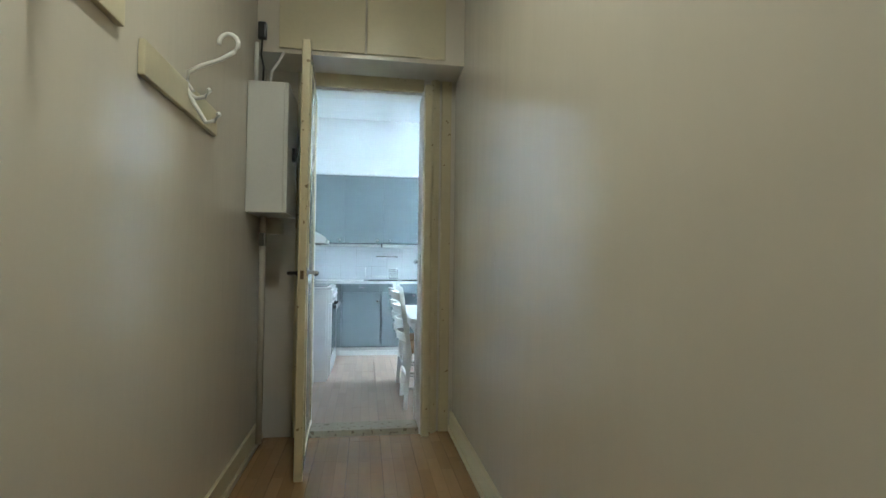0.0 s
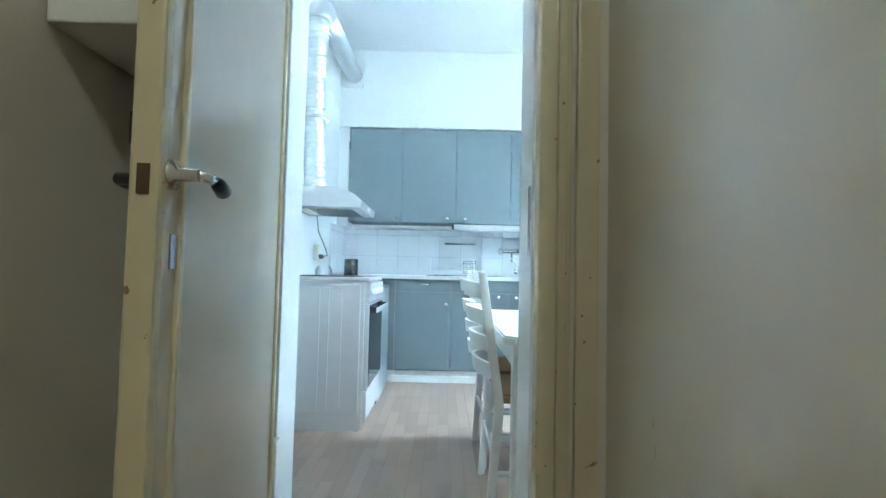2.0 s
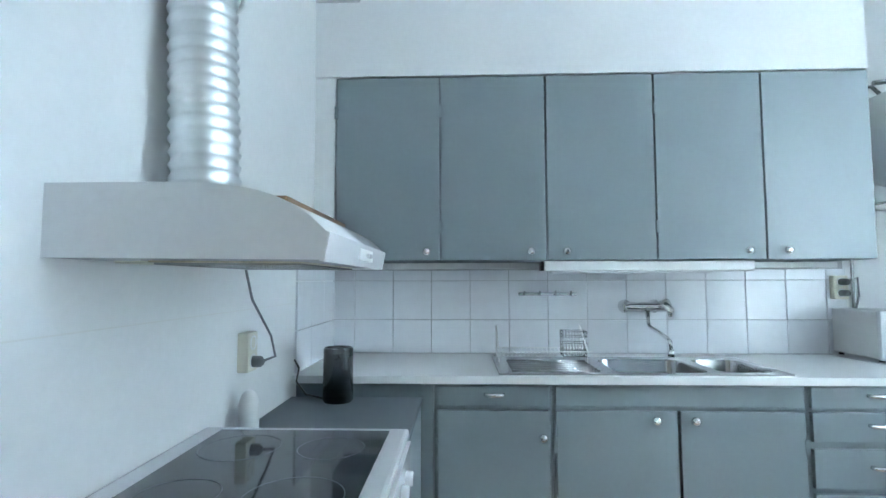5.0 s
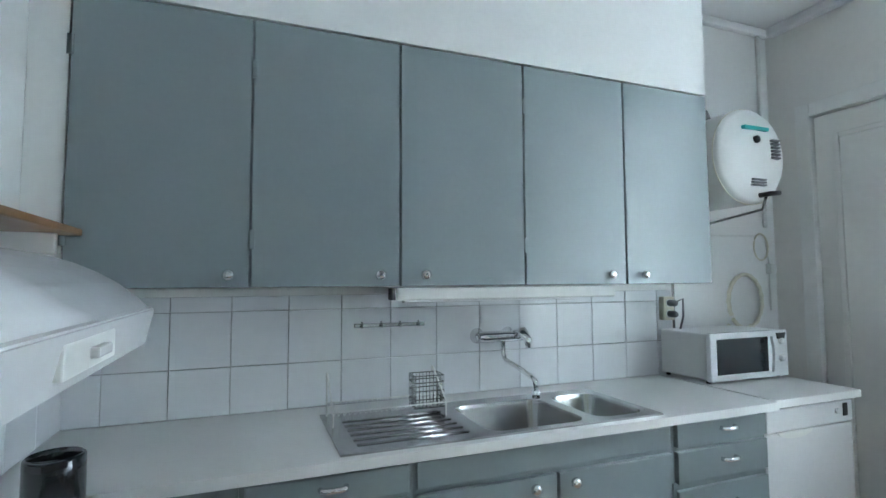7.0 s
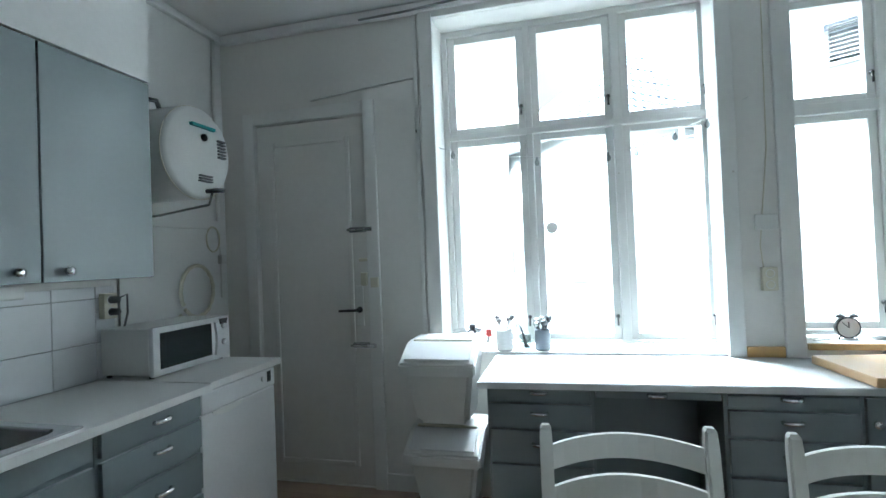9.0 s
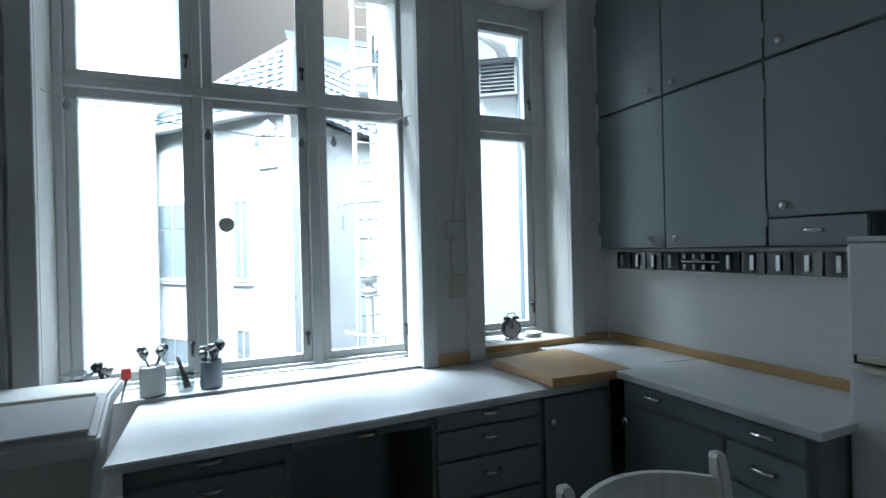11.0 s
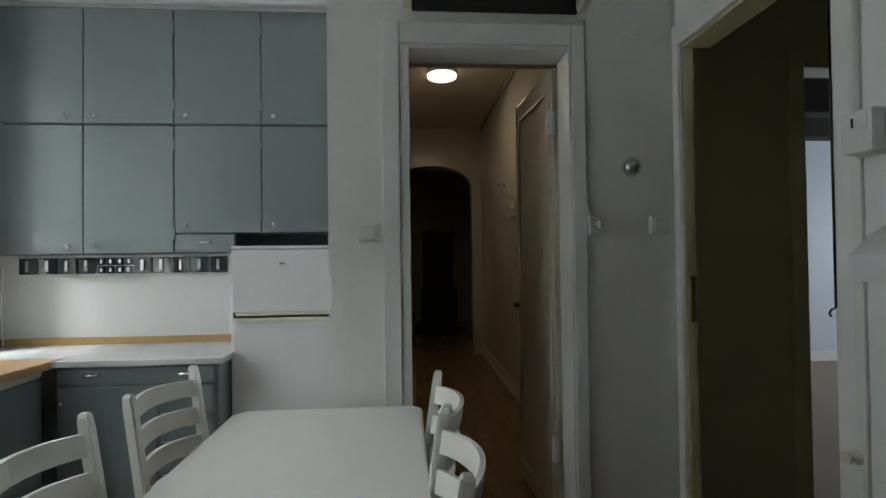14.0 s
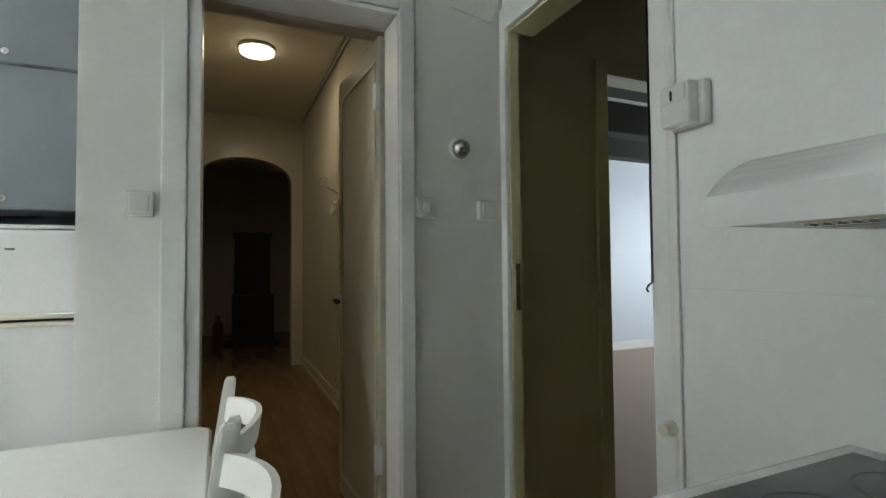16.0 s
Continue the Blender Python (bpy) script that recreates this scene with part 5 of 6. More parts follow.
def chair():
    """A ladder-back chair whose seat looks along +x; its back posts stand at x = 0."""
    c = thing("dining_chair", (0, 0, 0), "white ladder-back dining chair with a woven rush seat", "chair", "chairs round the table")
    hw = 0.205

    def lean(z):
        return -0.075 * ((z - 0.42) / 0.52) if z > 0.42 else -0.03 * (0.42 - z) / 0.42
    for y in (-hw, hw):
        bm = bmesh.new()
        rows = []
        for z, w in ((0, 0.015), (0.42, 0.018), (0.90, 0.017), (0.935, 0.015), (0.945, 0.009)):
            x = lean(z)
            rows.append([bm.verts.new((x + sx * w, y + sy * w, z)) for sx, sy in ((-1, -1), (1, -1), (1, 1), (-1, 1))])
        for A, B in zip(rows, rows[1:]):
            for k in range(4):
                bm.faces.new((A[k], A[(k + 1) % 4], B[(k + 1) % 4], B[k]))
        bm.faces.new(rows[0][::-1])
        bm.faces.new(rows[-1])
        bmesh.ops.bevel(bm, geom=[e for e in bm.edges if abs((e.verts[0].co - e.verts[1].co).z) > 0.02], offset=0.005, segments=2, affect="EDGES")
        part("back_post", bm, LACQUER, c)
        part("leg", tube([(0.37, y * 1.05, 0), (0.37, y * 1.05, 0.44)], 0.019, 10), LACQUER, c)
        for z in (0.16, 0.28):
            part("stretcher", tube([(0.0, y, z), (0.37, y * 1.05, z)], 0.011, 8), LACQUER, c)
    for z in (0.20, 0.31):
        part("stretcher", tube([(0.37, -hw, z), (0.37, hw, z)], 0.011, 8), LACQUER, c)
    part("stretcher", tube([(-0.02, -hw, 0.24), (-0.02, hw, 0.24)], 0.011, 8), LACQUER, c)
    for z0 in (0.515, 0.62, 0.725, 0.83):
        bm = bmesh.new()
        n = 10
        prev = None
        for k in range(n + 1):
            t = k / n * 2 - 1
            bow = -0.068 * (1 - t * t)
            rise = 0.012 * (1 - t * t)
            ring = [bm.verts.new((lean(z) + bow + dx, t * (hw - 0.008), z)) for dx, z in ((-0.007, z0 + rise), (0.007, z0 + rise), (0.007, z0 + 0.062 + rise), (-0.007, z0 + 0.062 + rise))]
            if prev:
                for q in range(4):
                    f = bm.faces.new((prev[q], prev[(q + 1) % 4], ring[(q + 1) % 4], ring[q]))
            else:
                bm.faces.new(ring[::-1])
            prev = ring
        bm.faces.new(prev)
        bmesh.ops.recalc_face_normals(bm, faces=bm.faces)
        part("slat", bm, LACQUER, c)
    part("seat", prism([(0.0, -hw + 0.005), (0.37, -hw * 1.05), (0.39, -hw * 0.95), (0.39, hw * 0.95), (0.37, hw * 1.05), (0.0, hw - 0.005)], 0.425, 0.462, "z", 0.010), RUSH, c, "woven brown rush seat")
    return c


ch = chair()
ch.matrix_basis = pose(1.008, 4.28, 0, 0, 0, 0)
copy_thing(ch, pose(1.012, 4.74, 0, 0, 0, 2))
copy_thing(ch, pose(1.835, 4.66, 0, 0, 0, 184))
copy_thing(ch, pose(1.82, 4.08, 0, 0, 0, 177))

# ---- bins, pots, clock ----
def storage_bin(y, z, x0, label):
    b = thing("storage_bin", (x0 + 0.2, y, z), label, "storage bin", "stacked storage bins")
    bm = bmesh.new()
    lo = [(x0 + 0.09, y - 0.135), (x0 + 0.36, y - 0.135), (x0 + 0.36, y + 0.135), (x0 + 0.09, y + 0.135)]
    hi = [(x0 + 0.03, y - 0.18), (x0 + 0.39, y - 0.18), (x0 + 0.39, y + 0.18), (x0 + 0.03, y + 0.18)]
    A = [bm.verts.new((*p, z)) for p in lo]
    B = [bm.verts.new((*p, z + (0.29 if k in (0, 3) else 0.38))) for k, p in enumerate(hi)]
    for k in range(4):
        bm.faces.new((A[k], A[(k + 1) % 4], B[(k + 1) % 4], B[k]))
    bm.faces.new(A[::-1])
    bm.faces.new(B)
    bmesh.ops.bevel(bm, geom=list(bm.edges), offset=0.025, segments=3, affect="EDGES")
    part("tub", bm, PLASTIC, b)
    lid = part("lid", prism([(x0, z + 0.27), (x0, z + 0.33), (x0 + 0.03, z + 0.345), (x0 + 0.17, z + 0.42), (x0 + 0.40, z + 0.425), (x0 + 0.40, z + 0.37), (x0 + 0.16, z + 0.36), (x0 + 0.03, z + 0.27)], y - 0.2, y + 0.2, "y", 0.010), PLASTIC, b)
    part("flap", prism([(x0 + 0.015, z + 0.347), (x0 + 0.145, z + 0.417), (x0 + 0.14, z + 0.424), (x0 + 0.012, z + 0.355)], y - 0.17, y + 0.17, "y", 0.002), ENAMEL, lid)
    part("hinge_strip", boxes((x0 + 0.155, x0 + 0.17, y - 0.16, y + 0.16, z + 0.42, z + 0.432), bevel=0.003), AGED, lid)
    return b


storage_bin(5.455, 0.085, 2.93, "white plastic storage bin with a sloped lid, bottom of stack")
storage_bin(5.46, 0.54, 2.92, "white plastic storage bin with a sloped lid, stacked on top")
solid("stack_base", boxes((3.02, 3.30, 5.32, 5.58, 0.0, 0.085), bevel=0.01), PLASTIC, "wheel base under the stacked bins", "base", "thing")


def pot(x, y, z, r, h, m, label, tools=0):
    p = thing("utensil_pot", (x, y, z), label, "utensil pot")
    part("pot", lathe([(r * 0.9, 0), (r, 0.01), (r, h - 0.01), (r * 0.95, h), (r * 0.85, h - 0.005), (r * 0.85, 0.03)], (x, y, z), "z", 24), m, p)
    rng = random.Random(int(x * 1000 + y * 77))
    for k in range(tools):
        a = rng.uniform(0, 6.28)
        q = Vector((math.cos(a), math.sin(a), 0))
        b = Vector((x, y, z + 0.03)) - q * r * 0.4
        t = Vector((x, y, z + h + rng.uniform(0.02, 0.06))) + q * r * rng.uniform(0.6, 1.0)
        bm = tube([b, t], 0.004, 6)
        lathe([(0.004, -0.02), (0.018, 0.0), (0.02, 0.012), (0.012, 0.022), (0.002, 0.024)], t, "z", 10, bm)
        part("utensil", bm, STEEL if k % 3 else BLACK, p)
    return p


pot(3.46, 5.18, 0.846, 0.05, 0.125, TOP, "white ceramic pot with utensils on the sill", 6)
pot(3.47, 4.96, 0.846, 0.045, 0.12, DOTS, "dark patterned utensil pot full of spoons", 7)
pot(3.52, 5.36, 0.846, 0.032, 0.07, DOTS, "small dark pot of tools on the sill", 4)
gl = thing("glass_jar", (3.47, 5.06, 0.846), "clear glass jar with a brush", "jar")
j = part("jar", lathe([(0.032, 0), (0.034, 0.005), (0.034, 0.09), (0.031, 0.09), (0.031, 0.008)], (3.47, 5.06, 0.846), "z", 20), SMOKE, gl)
part("brush", tube([(3.46, 5.05, 0.86), (3.49, 5.09, 0.99)], 0.007, 8, radii=[0.014, 0.006]), BLACK, gl)
sc = thing("kitchen_scale", (3.53, 5.46, 0.846), "old steel scale on the window sill", "scale")
part("stand", lathe([(0.035, 0), (0.03, 0.01), (0.01, 0.02), (0.01, 0.07), (0.02, 0.075)], (3.53, 5.45, 0.846), "z", 16), STEEL, sc)
part("pan", lathe([(0.02, 0), (0.05, 0.012), (0.06, 0.03), (0.055, 0.03), (0.03, 0.014)], (3.53, 5.45, 0.925), "z", 20), CHROME, sc)
sp = thing("red_spatula", (3.43, 5.27, 0.846), "red spatula lying by the bins", "spatula")
part("blade", boxes((3.42, 3.435, 5.25, 5.285, 0.93, 0.975), bevel=0.006), REDP, sp)
part("shaft", tube([(3.428, 5.265, 0.94), (3.41, 5.285, 0.846)], 0.005, 6), STEEL, sp)

ak = thing("alarm_clock", (3.50, 3.43, 0.905), "black twin-bell alarm clock on the sill", "clock")
cx, cy, cz = 3.495, 3.43, 0.965
part("case", lathe([(0.05, 0.03), (0.055, 0.02), (0.055, -0.012), (0.05, -0.016), (0.048, -0.010)], (cx, cy, cz), "x", 28), BLACK, ak)
fcx = part("face", lathe([(0.048, -0.006), (0.048, -0.011)], (cx, cy, cz), "x", 28), TOP, ak)
part("hour_hand", boxes((cx - 0.014, cx - 0.012, cy - 0.003, cy + 0.002, cz, cz + 0.03)), BLACK, fcx)
part("minute_hand", tube([(cx - 0.014, cy, cz), (cx - 0.014, cy + 0.028, cz + 0.028)], 0.0018, 5), BLACK, fcx)
for s in (-1, 1):
    part("bell", lathe([(0.02, 0), (0.018, 0.012), (0.004, 0.018)], (cx, cy + s * 0.03, cz + 0.052), "z", 14), BLACK, ak)
    part("foot", tube([(cx, cy + s * 0.03, cz - 0.042), (cx, cy + s * 0.042, 0.905)], 0.004, 6), BLACK, ak)
part("carry_handle", tube([(cx, cy - 0.035, cz + 0.06), (cx, cy - 0.02, cz + 0.085), (cx, cy + 0.02, cz + 0.085), (cx, cy + 0.035, cz + 0.06)], 0.003, 6), BLACK, ak)
cu = thing("charger_cable", (3.46, 3.58, 0.905), "white coiled charger cable on the sill", "cable")
part("cable", tube([(3.46 + 0.03 * math.cos(a * 0.8), 3.56 + 0.05 * math.sin(a * 0.55), 0.908 + 0.003 * (a % 3)) for a in range(22)] + [(3.50, 3.61, 0.95), (3.56, 3.64, 1.15)], 0.002, 5), PLASTIC, cu)
pl = thing("saucer_stack", (3.52, 3.27, 0.905), "small stack of white discs on the sill", "dish")
for k in range(3):
    part("disc", lathe([(0.045, 0), (0.05, 0.004), (0.045, 0.009)], (3.50, 3.29 - 0.004 * k, 0.905 + k * 0.009), "z", 24), PLASTIC, pl)

fl = thing("string_lights", (3.45, 4.7, 2.1), "string of small clear bulbs hung across the window", "string lights")
line = [(3.39, 5.65, 2.16), (3.46, 5.52, 2.07), (3.50, 5.2, 2.0), (3.50, 4.75, 1.955), (3.50, 4.4, 1.98), (3.46, 4.02, 2.10), (3.39, 3.86, 2.17)]
part("wire", tube(line, 0.003, 5), PLASTIC, fl)
for x, y, z in ((3.47, 5.45, 2.055), (3.50, 5.2, 2.0), (3.50, 4.95, 1.975), (3.50, 4.75, 1.955), (3.50, 4.55, 1.967), (3.50, 4.4, 1.98), (3.475, 4.2, 2.045), (3.46, 4.04, 2.095)):
    part("bulb", lathe([(0.006, 0), (0.006, -0.012), (0.015, -0.03), (0.012, -0.045), (0.003, -0.052)], (x, y, z), "z", 10), BULB, fl)
ho = thing("wall_hook", (3.39, 5.65, 2.16), "small metal hook by the window", "hook")
part("hook", tube([(XR, 5.65, 2.17), (XR - 0.02, 5.65, 2.165), (XR - 0.025, 5.65, 2.18)], 0.004, 6), STEEL, ho)
th = thing("suction_thermometer", (3.60, 4.88, 1.56), "round clear thermometer stuck on the window pane", "thermometer")
part("disc", lathe([(0.036, 0), (0.036, -0.012), (0.03, -0.014)], (3.637, 4.885, 1.56), "x", 20), PLASTIC, th)
part("arm", tube([(3.63, 4.92, 1.56), (3.63, 4.96, 1.562)], 0.004, 6), STEEL, th)
wcb = thing("wall_cable", (XR, 5.7, 2.5), "cables along the window wall and ceiling", "cable")
part("cable", tube([(XR - 0.008, 6.35, 2.44), (XR - 0.008, 6.0, 2.475), (XR - 0.008, 5.66, 2.50)], 0.006, 6), TRIM, wcb)
part("cable", tube([(XR - 0.06, 5.98, 2.88), (XR - 0.06, 5.7, 2.885), (XR - 0.06, 5.0, 2.93), (XR - 0.06, 4.0, 2.93), (XR - 0.06, 3.0, 2.92), (3.2, 2.93, 2.9)], 0.007, 6), INK, wcb)

# ---- hall things ----
cup = thing("overhead_cupboard", (0.64, 3.4, 2.37), "cream built-in cupboard above the hall door", "cupboard")
part("body", boxes((HX0 + 0.002, HX1 - 0.002, 3.25, HY - 0.022, 2.375, HZ - 0.002)), HALL, cup)
for a, b in ((0.13, 0.635), (0.645, 1.13)):
    part("cupboard_door", boxes((a, b, 3.232, 3.25, 2.40, HZ - 0.03), bevel=0.004), CREAM, cup)
fb = thing("fuse_box", (0.12, 3.2, 1.40), "white metal fuse box on the hall wall", "fuse box")
part("body", boxes((0.002, 0.20, 3.05, 3.42, 1.40, 2.13), bevel=0.006), PLASTIC, fb)
part("door", boxes((0.20, 0.22, 3.05, 3.42, 1.40, 2.13), bevel=0.005), PLASTIC, fb)
part("latch", boxes((0.22, 0.235, 3.22, 3.25, 1.72, 1.80), bevel=0.004), BLACK, fb)
pw = thing("wall_cable", (0.05, 3.3, 2.4), "black adapter and cables above the fuse box", "cable")
part("adapter", boxes((0.02, 0.07, 3.17, 3.21, 2.42, 2.52), bevel=0.012), BLACK, pw)
part("cable", tube([(0.045, 3.19, 2.42), (0.04, 3.19, 2.33), (0.06, 3.17, 2.25), (0.05, 3.2, 2.13)], 0.006, 6), BLACK, pw)
part("cable", tube([(0.03, 3.12, 2.13), (0.03, 3.12, 2.37)], 0.012, 8), TRIM, pw)
part("cable", tube([(0.09, 3.2, 2.13), (0.10, 3.2, 2.24), (0.13, 3.22, 2.30), (0.16, 3.23, 2.37)], 0.008, 6), TRIM, pw)
pp = thing("wall_pipe", (0.05, 3.3, 0.7), "painted pipes below the fuse box", "pipe")
part("pipe", tube([(0.05, 3.3, 1.40), (0.05, 3.3, 1.25), (0.05, 3.31, 0.05)], 0.018, 10), HALL, pp)
part("meter", lathe([(0.05, 0), (0.05, 0.08), (0.03, 0.09)], (0.1, 3.42, 1.30), "z", 16), AGED, pp)
part("fitting", boxes((0.03, 0.07, 3.27, 3.31, 1.22, 1.30), bevel=0.006), STEEL, pp)

ck2 = thing("coat_rack", (0.01, 2.1, 1.7), "cream coat rack board with curled metal hooks", "coat rack", "hall coat racks")
part("board", boxes((0.001, 0.02, 1.74, 2.45, 1.665, 1.77), bevel=0.004), CREAM, ck2)
for y in (2.10,):
    a = [(0.02, y, 1.735), (0.035, y, 1.74), (0.012, y, 1.77), (0.016, y, 1.81), (0.06, y, 1.835), (0.13, y, 1.865), (0.172, y, 1.895)]
    a += [(0.152 + 0.034 * math.cos(radians(k)), y, 1.925 + 0.034 * math.sin(radians(k))) for k in range(-20, 215, 30)]
    part("hook", tube(a, 0.008, 8), TRIM, ck2)
    for x, z in ((0.0, 0.0), (0.034, -0.085)):
        part("lower_hook", tube([(0.012, y, 1.76), (0.02 + x * 0.5, y, 1.735 + z * 0.4), (0.045 + x, y, 1.715 + z), (0.075 + x, y, 1.722 + z), (0.092 + x, y, 1.745 + z), (0.086 + x, y, 1.752 + z)], 0.008, 8), TRIM, ck2)
copy_thing(ck2, pose(0.01, 1.27, 1.78))

hl = thing("ceiling_lamp", (0.69, 1.12, 3.1), "round flush ceiling lamp with a lit white diffuser", "ceiling lamp")
part("base", lathe([(0.15, 0), (0.15, -0.025), (0.145, -0.03)], (0.69, 1.12, HZ), "z", 32), TRIM, hl)
part("diffuser", lathe([(0.14, -0.028), (0.14, -0.05), (0.125, -0.06), (0.02, -0.062)], (0.69, 1.12, HZ), "z", 32), LAMP, hl)
hc = thing("wall_cable", (0.02, 1.5, 3.1), "cables along the hall ceiling", "cable")
part("cable", tube([(0.02, -0.9, 3.12), (0.02, 1.0, 3.12), (0.02, 3.2, 3.13)], 0.012, 6), HALL, hc)
part("cable", tube([(0.05, -0.9, 3.14), (0.05, 3.2, 3.14)], 0.006, 6), AGED, hc)
st = thing("wood_stove", (0.55, -3.3, 0), "tall black cast-iron stove on a dark plate", "stove")
part("base", boxes((0.16, 0.80, -3.5, -3.05, 0.02, 0.80), bevel=0.02), IRON, st)
part("upper", boxes((0.22, 0.76, -3.48, -3.1, 0.80, 1.74), bevel=0.02), IRON, st)
part("cornice", boxes((0.19, 0.79, -3.5, -3.06, 1.74, 1.82), bevel=0.02), IRON, st)
part("door", boxes((0.36, 0.71, -3.06, -3.035, 0.2, 0.6), bevel=0.01), IRON, st)
part("hearth", boxes((0.1, 1.0, -3.6, -2.9, 0.0, 0.02), bevel=0.004), DARK, st)
fe = thing("fire_extinguisher", (0.95, -2.8, 0), "dark fire extinguisher beside the stove", "fire extinguisher")
part("cylinder", lathe([(0.07, 0), (0.075, 0.02), (0.075, 0.38), (0.05, 0.43), (0.025, 0.45), (0.02, 0.48)], (1.0, -2.75, 0), "z", 20), mat("dark_red_paint", (0.06, 0.015, 0.012), 0.35), fe)
part("valve", boxes((0.97, 1.05, -2.77, -2.73, 0.48, 0.52), bevel=0.008), BLACK, fe)


# ---- courtyard ----
solid("ground", boxes((3.9, 60, -40, 60, -9.2, -9.0)), GROUND, "courtyard ground far below")


def oriented(bm, at, u):
    """Turns a bmesh drawn along +x so that it lies along the plan direction u, and moves it to at."""
    u = Vector((u[0], u[1], 0)).normalized()
    m = Matrix(((u.x, -u.y, 0, at[0]), (u.y, u.x, 0, at[1]), (0, 0, 1, at[2]), (0, 0, 0, 1)))
    bmesh.ops.transform(bm, matrix=m, verts=bm.verts)
    return bm


def roof_face(a, b, c, d, courses):
    """Overlapping courses of roof tiles on a face with eave a-b and top d-c, each a wedge with a proud lower edge."""
    bm = bmesh.new()
    a, b, c, d = Vector(a), Vector(b), Vector(c), Vector(d)
    n = (b - a).cross((c + d) / 2 - a).normalized()
    n = n if n.z > 0 else -n
    for k in range(courses):
        lo, hi = k / courses, min((k + 1.15) / courses, 1.0)
        p, q = a.lerp(d, lo), b.lerp(c, lo)
        r, t = b.lerp(c, hi), a.lerp(d, hi)
        ribs = max(int((q - p).length / 0.24), 1)
        for i in range(ribs):
            e0, e1 = i / ribs, (i + 1) / ribs
            em = (e0 + e1) / 2
            row = [bm.verts.new(p.lerp(q, e0) + n * 0.03), bm.verts.new(p.lerp(q, em) + n * 0.055), bm.verts.new(p.lerp(q, e1) + n * 0.03),
                   bm.verts.new(t.lerp(r, e1)), bm.verts.new(t.lerp(r, em) + n * 0.025), bm.verts.new(t.lerp(r, e0))]
            under = [bm.verts.new(p.lerp(q, e0) - n * 0.02), bm.verts.new(p.lerp(q, e1) - n * 0.02)]
            bm.faces.new((row[0], row[1], row[4], row[5]))
            bm.faces.new((row[1], row[2], row[3], row[4]))
            bm.faces.new((under[0], under[1], row[2], row[1], row[0]))
    return bm


def house_window(house, at, u, w, h, bars=1):
    """A recessed window with frame, bars and sill on a facade that runs along u."""
    p = part("window", oriented(boxes((0, w, -0.012, 0.02, 0, h)), at, u), FARGLASS, house)
    f = boxes((-0.05, 0, -0.03, 0.03, -0.05, h + 0.05), (w, w + 0.05, -0.03, 0.03, -0.05, h + 0.05), (0, w, -0.03, 0.03, -0.05, 0), (0, w, -0.03, 0.03, h, h + 0.05))
    for k in range(bars):
        x = w * (k + 1) / (bars + 1)
        box(x - 0.02, x + 0.02, -0.03, 0.02, 0, h, bm=f)
    box(0, w, -0.03, 0.02, h * 0.66, h * 0.66 + 0.04, bm=f)
    part("frame", oriented(f, at, u), TRIM, p)
    part("sill", oriented(boxes((-0.1, w + 0.1, -0.12, 0.02, -0.12, -0.05), bevel=0.01), at, u), PLASTER, p)
    part("lintel", oriented(prism([(-0.06, h + 0.06), (-0.06, h + 0.14)] + [(w * k / 6, h + 0.14 + 0.09 * math.sin(math.pi * k / 6)) for k in range(7)] + [(w + 0.06, h + 0.14), (w + 0.06, h + 0.06)], -0.05, 0.02, "y"), at, u), PLASTER, p)


EAVE = 3.62
P0, P1, P2, P3 = (9.0, 4.01), (12.0, 6.37), (14.6, 3.2), (11.6, 1.6)
u_a = (P1[0] - P0[0], P1[1] - P0[1])
bg = thing("house", (11, 4, -9), "white plastered courtyard house with a grey pantile hip roof", "house")
part("wall", prism([P0, P1, P2, P3], -9.0, EAVE - 0.02, "z"), PLASTER, bg)
APEX, RIDGE = (10.6, 3.74, 5.22), (12.6, 2.4, 5.72)
OUT = [(P0[0] - 0.15, P0[1] - 0.05, EAVE), (P1[0], P1[1] + 0.2, EAVE), (P2[0] + 0.2, P2[1], EAVE), (P3[0] - 0.1, P3[1] - 0.2, EAVE)]
roof = part("roof", roof_face(OUT[0], OUT[1], APEX, APEX, 10), SLATE, bg)
part("roof", roof_face(OUT[3], OUT[0], APEX, RIDGE, 10), SLATE, bg)
part("roof", roof_face(OUT[1], OUT[2], RIDGE, APEX, 8), SLATE, bg)
part("ridge", tube([OUT[1], Vector(OUT[1]).lerp(Vector(APEX), 0.5), APEX, RIDGE], 0.09, 8), SLATE, bg)
part("ridge", tube([OUT[0], APEX], 0.09, 8), SLATE, bg)
part("gutter", tube([OUT[0], OUT[1]], 0.07, 8), TRIM, bg)
part("eaves_board", oriented(boxes((0, 3.8, -0.03, 0.0, EAVE - 0.32, EAVE - 0.03)), (*P0, 0), u_a), TRIM, bg)
part("downpipe", tube([(P0[0] - 0.07, P0[1] - 0.02, -9), (P0[0] - 0.07, P0[1] - 0.02, EAVE - 0.1)], 0.045, 8), TRIM, bg)
for s_, z, w, h in ((0.86, 1.0, 0.30, 1.25), (0.86, -1.05, 0.30, 1.2), (0.86, -3.4, 0.30, 1.2), (0.27, 2.85, 0.22, 0.42), (2.4, 1.0, 0.8, 1.3), (2.4, -1.4, 0.8, 1.3)):
    ln = math.hypot(*u_a)
    house_window(bg, (P0[0] + u_a[0] / ln * s_ - 0.006, P0[1] + u_a[1] / ln * s_ + 0.006, z), u_a, w, h)

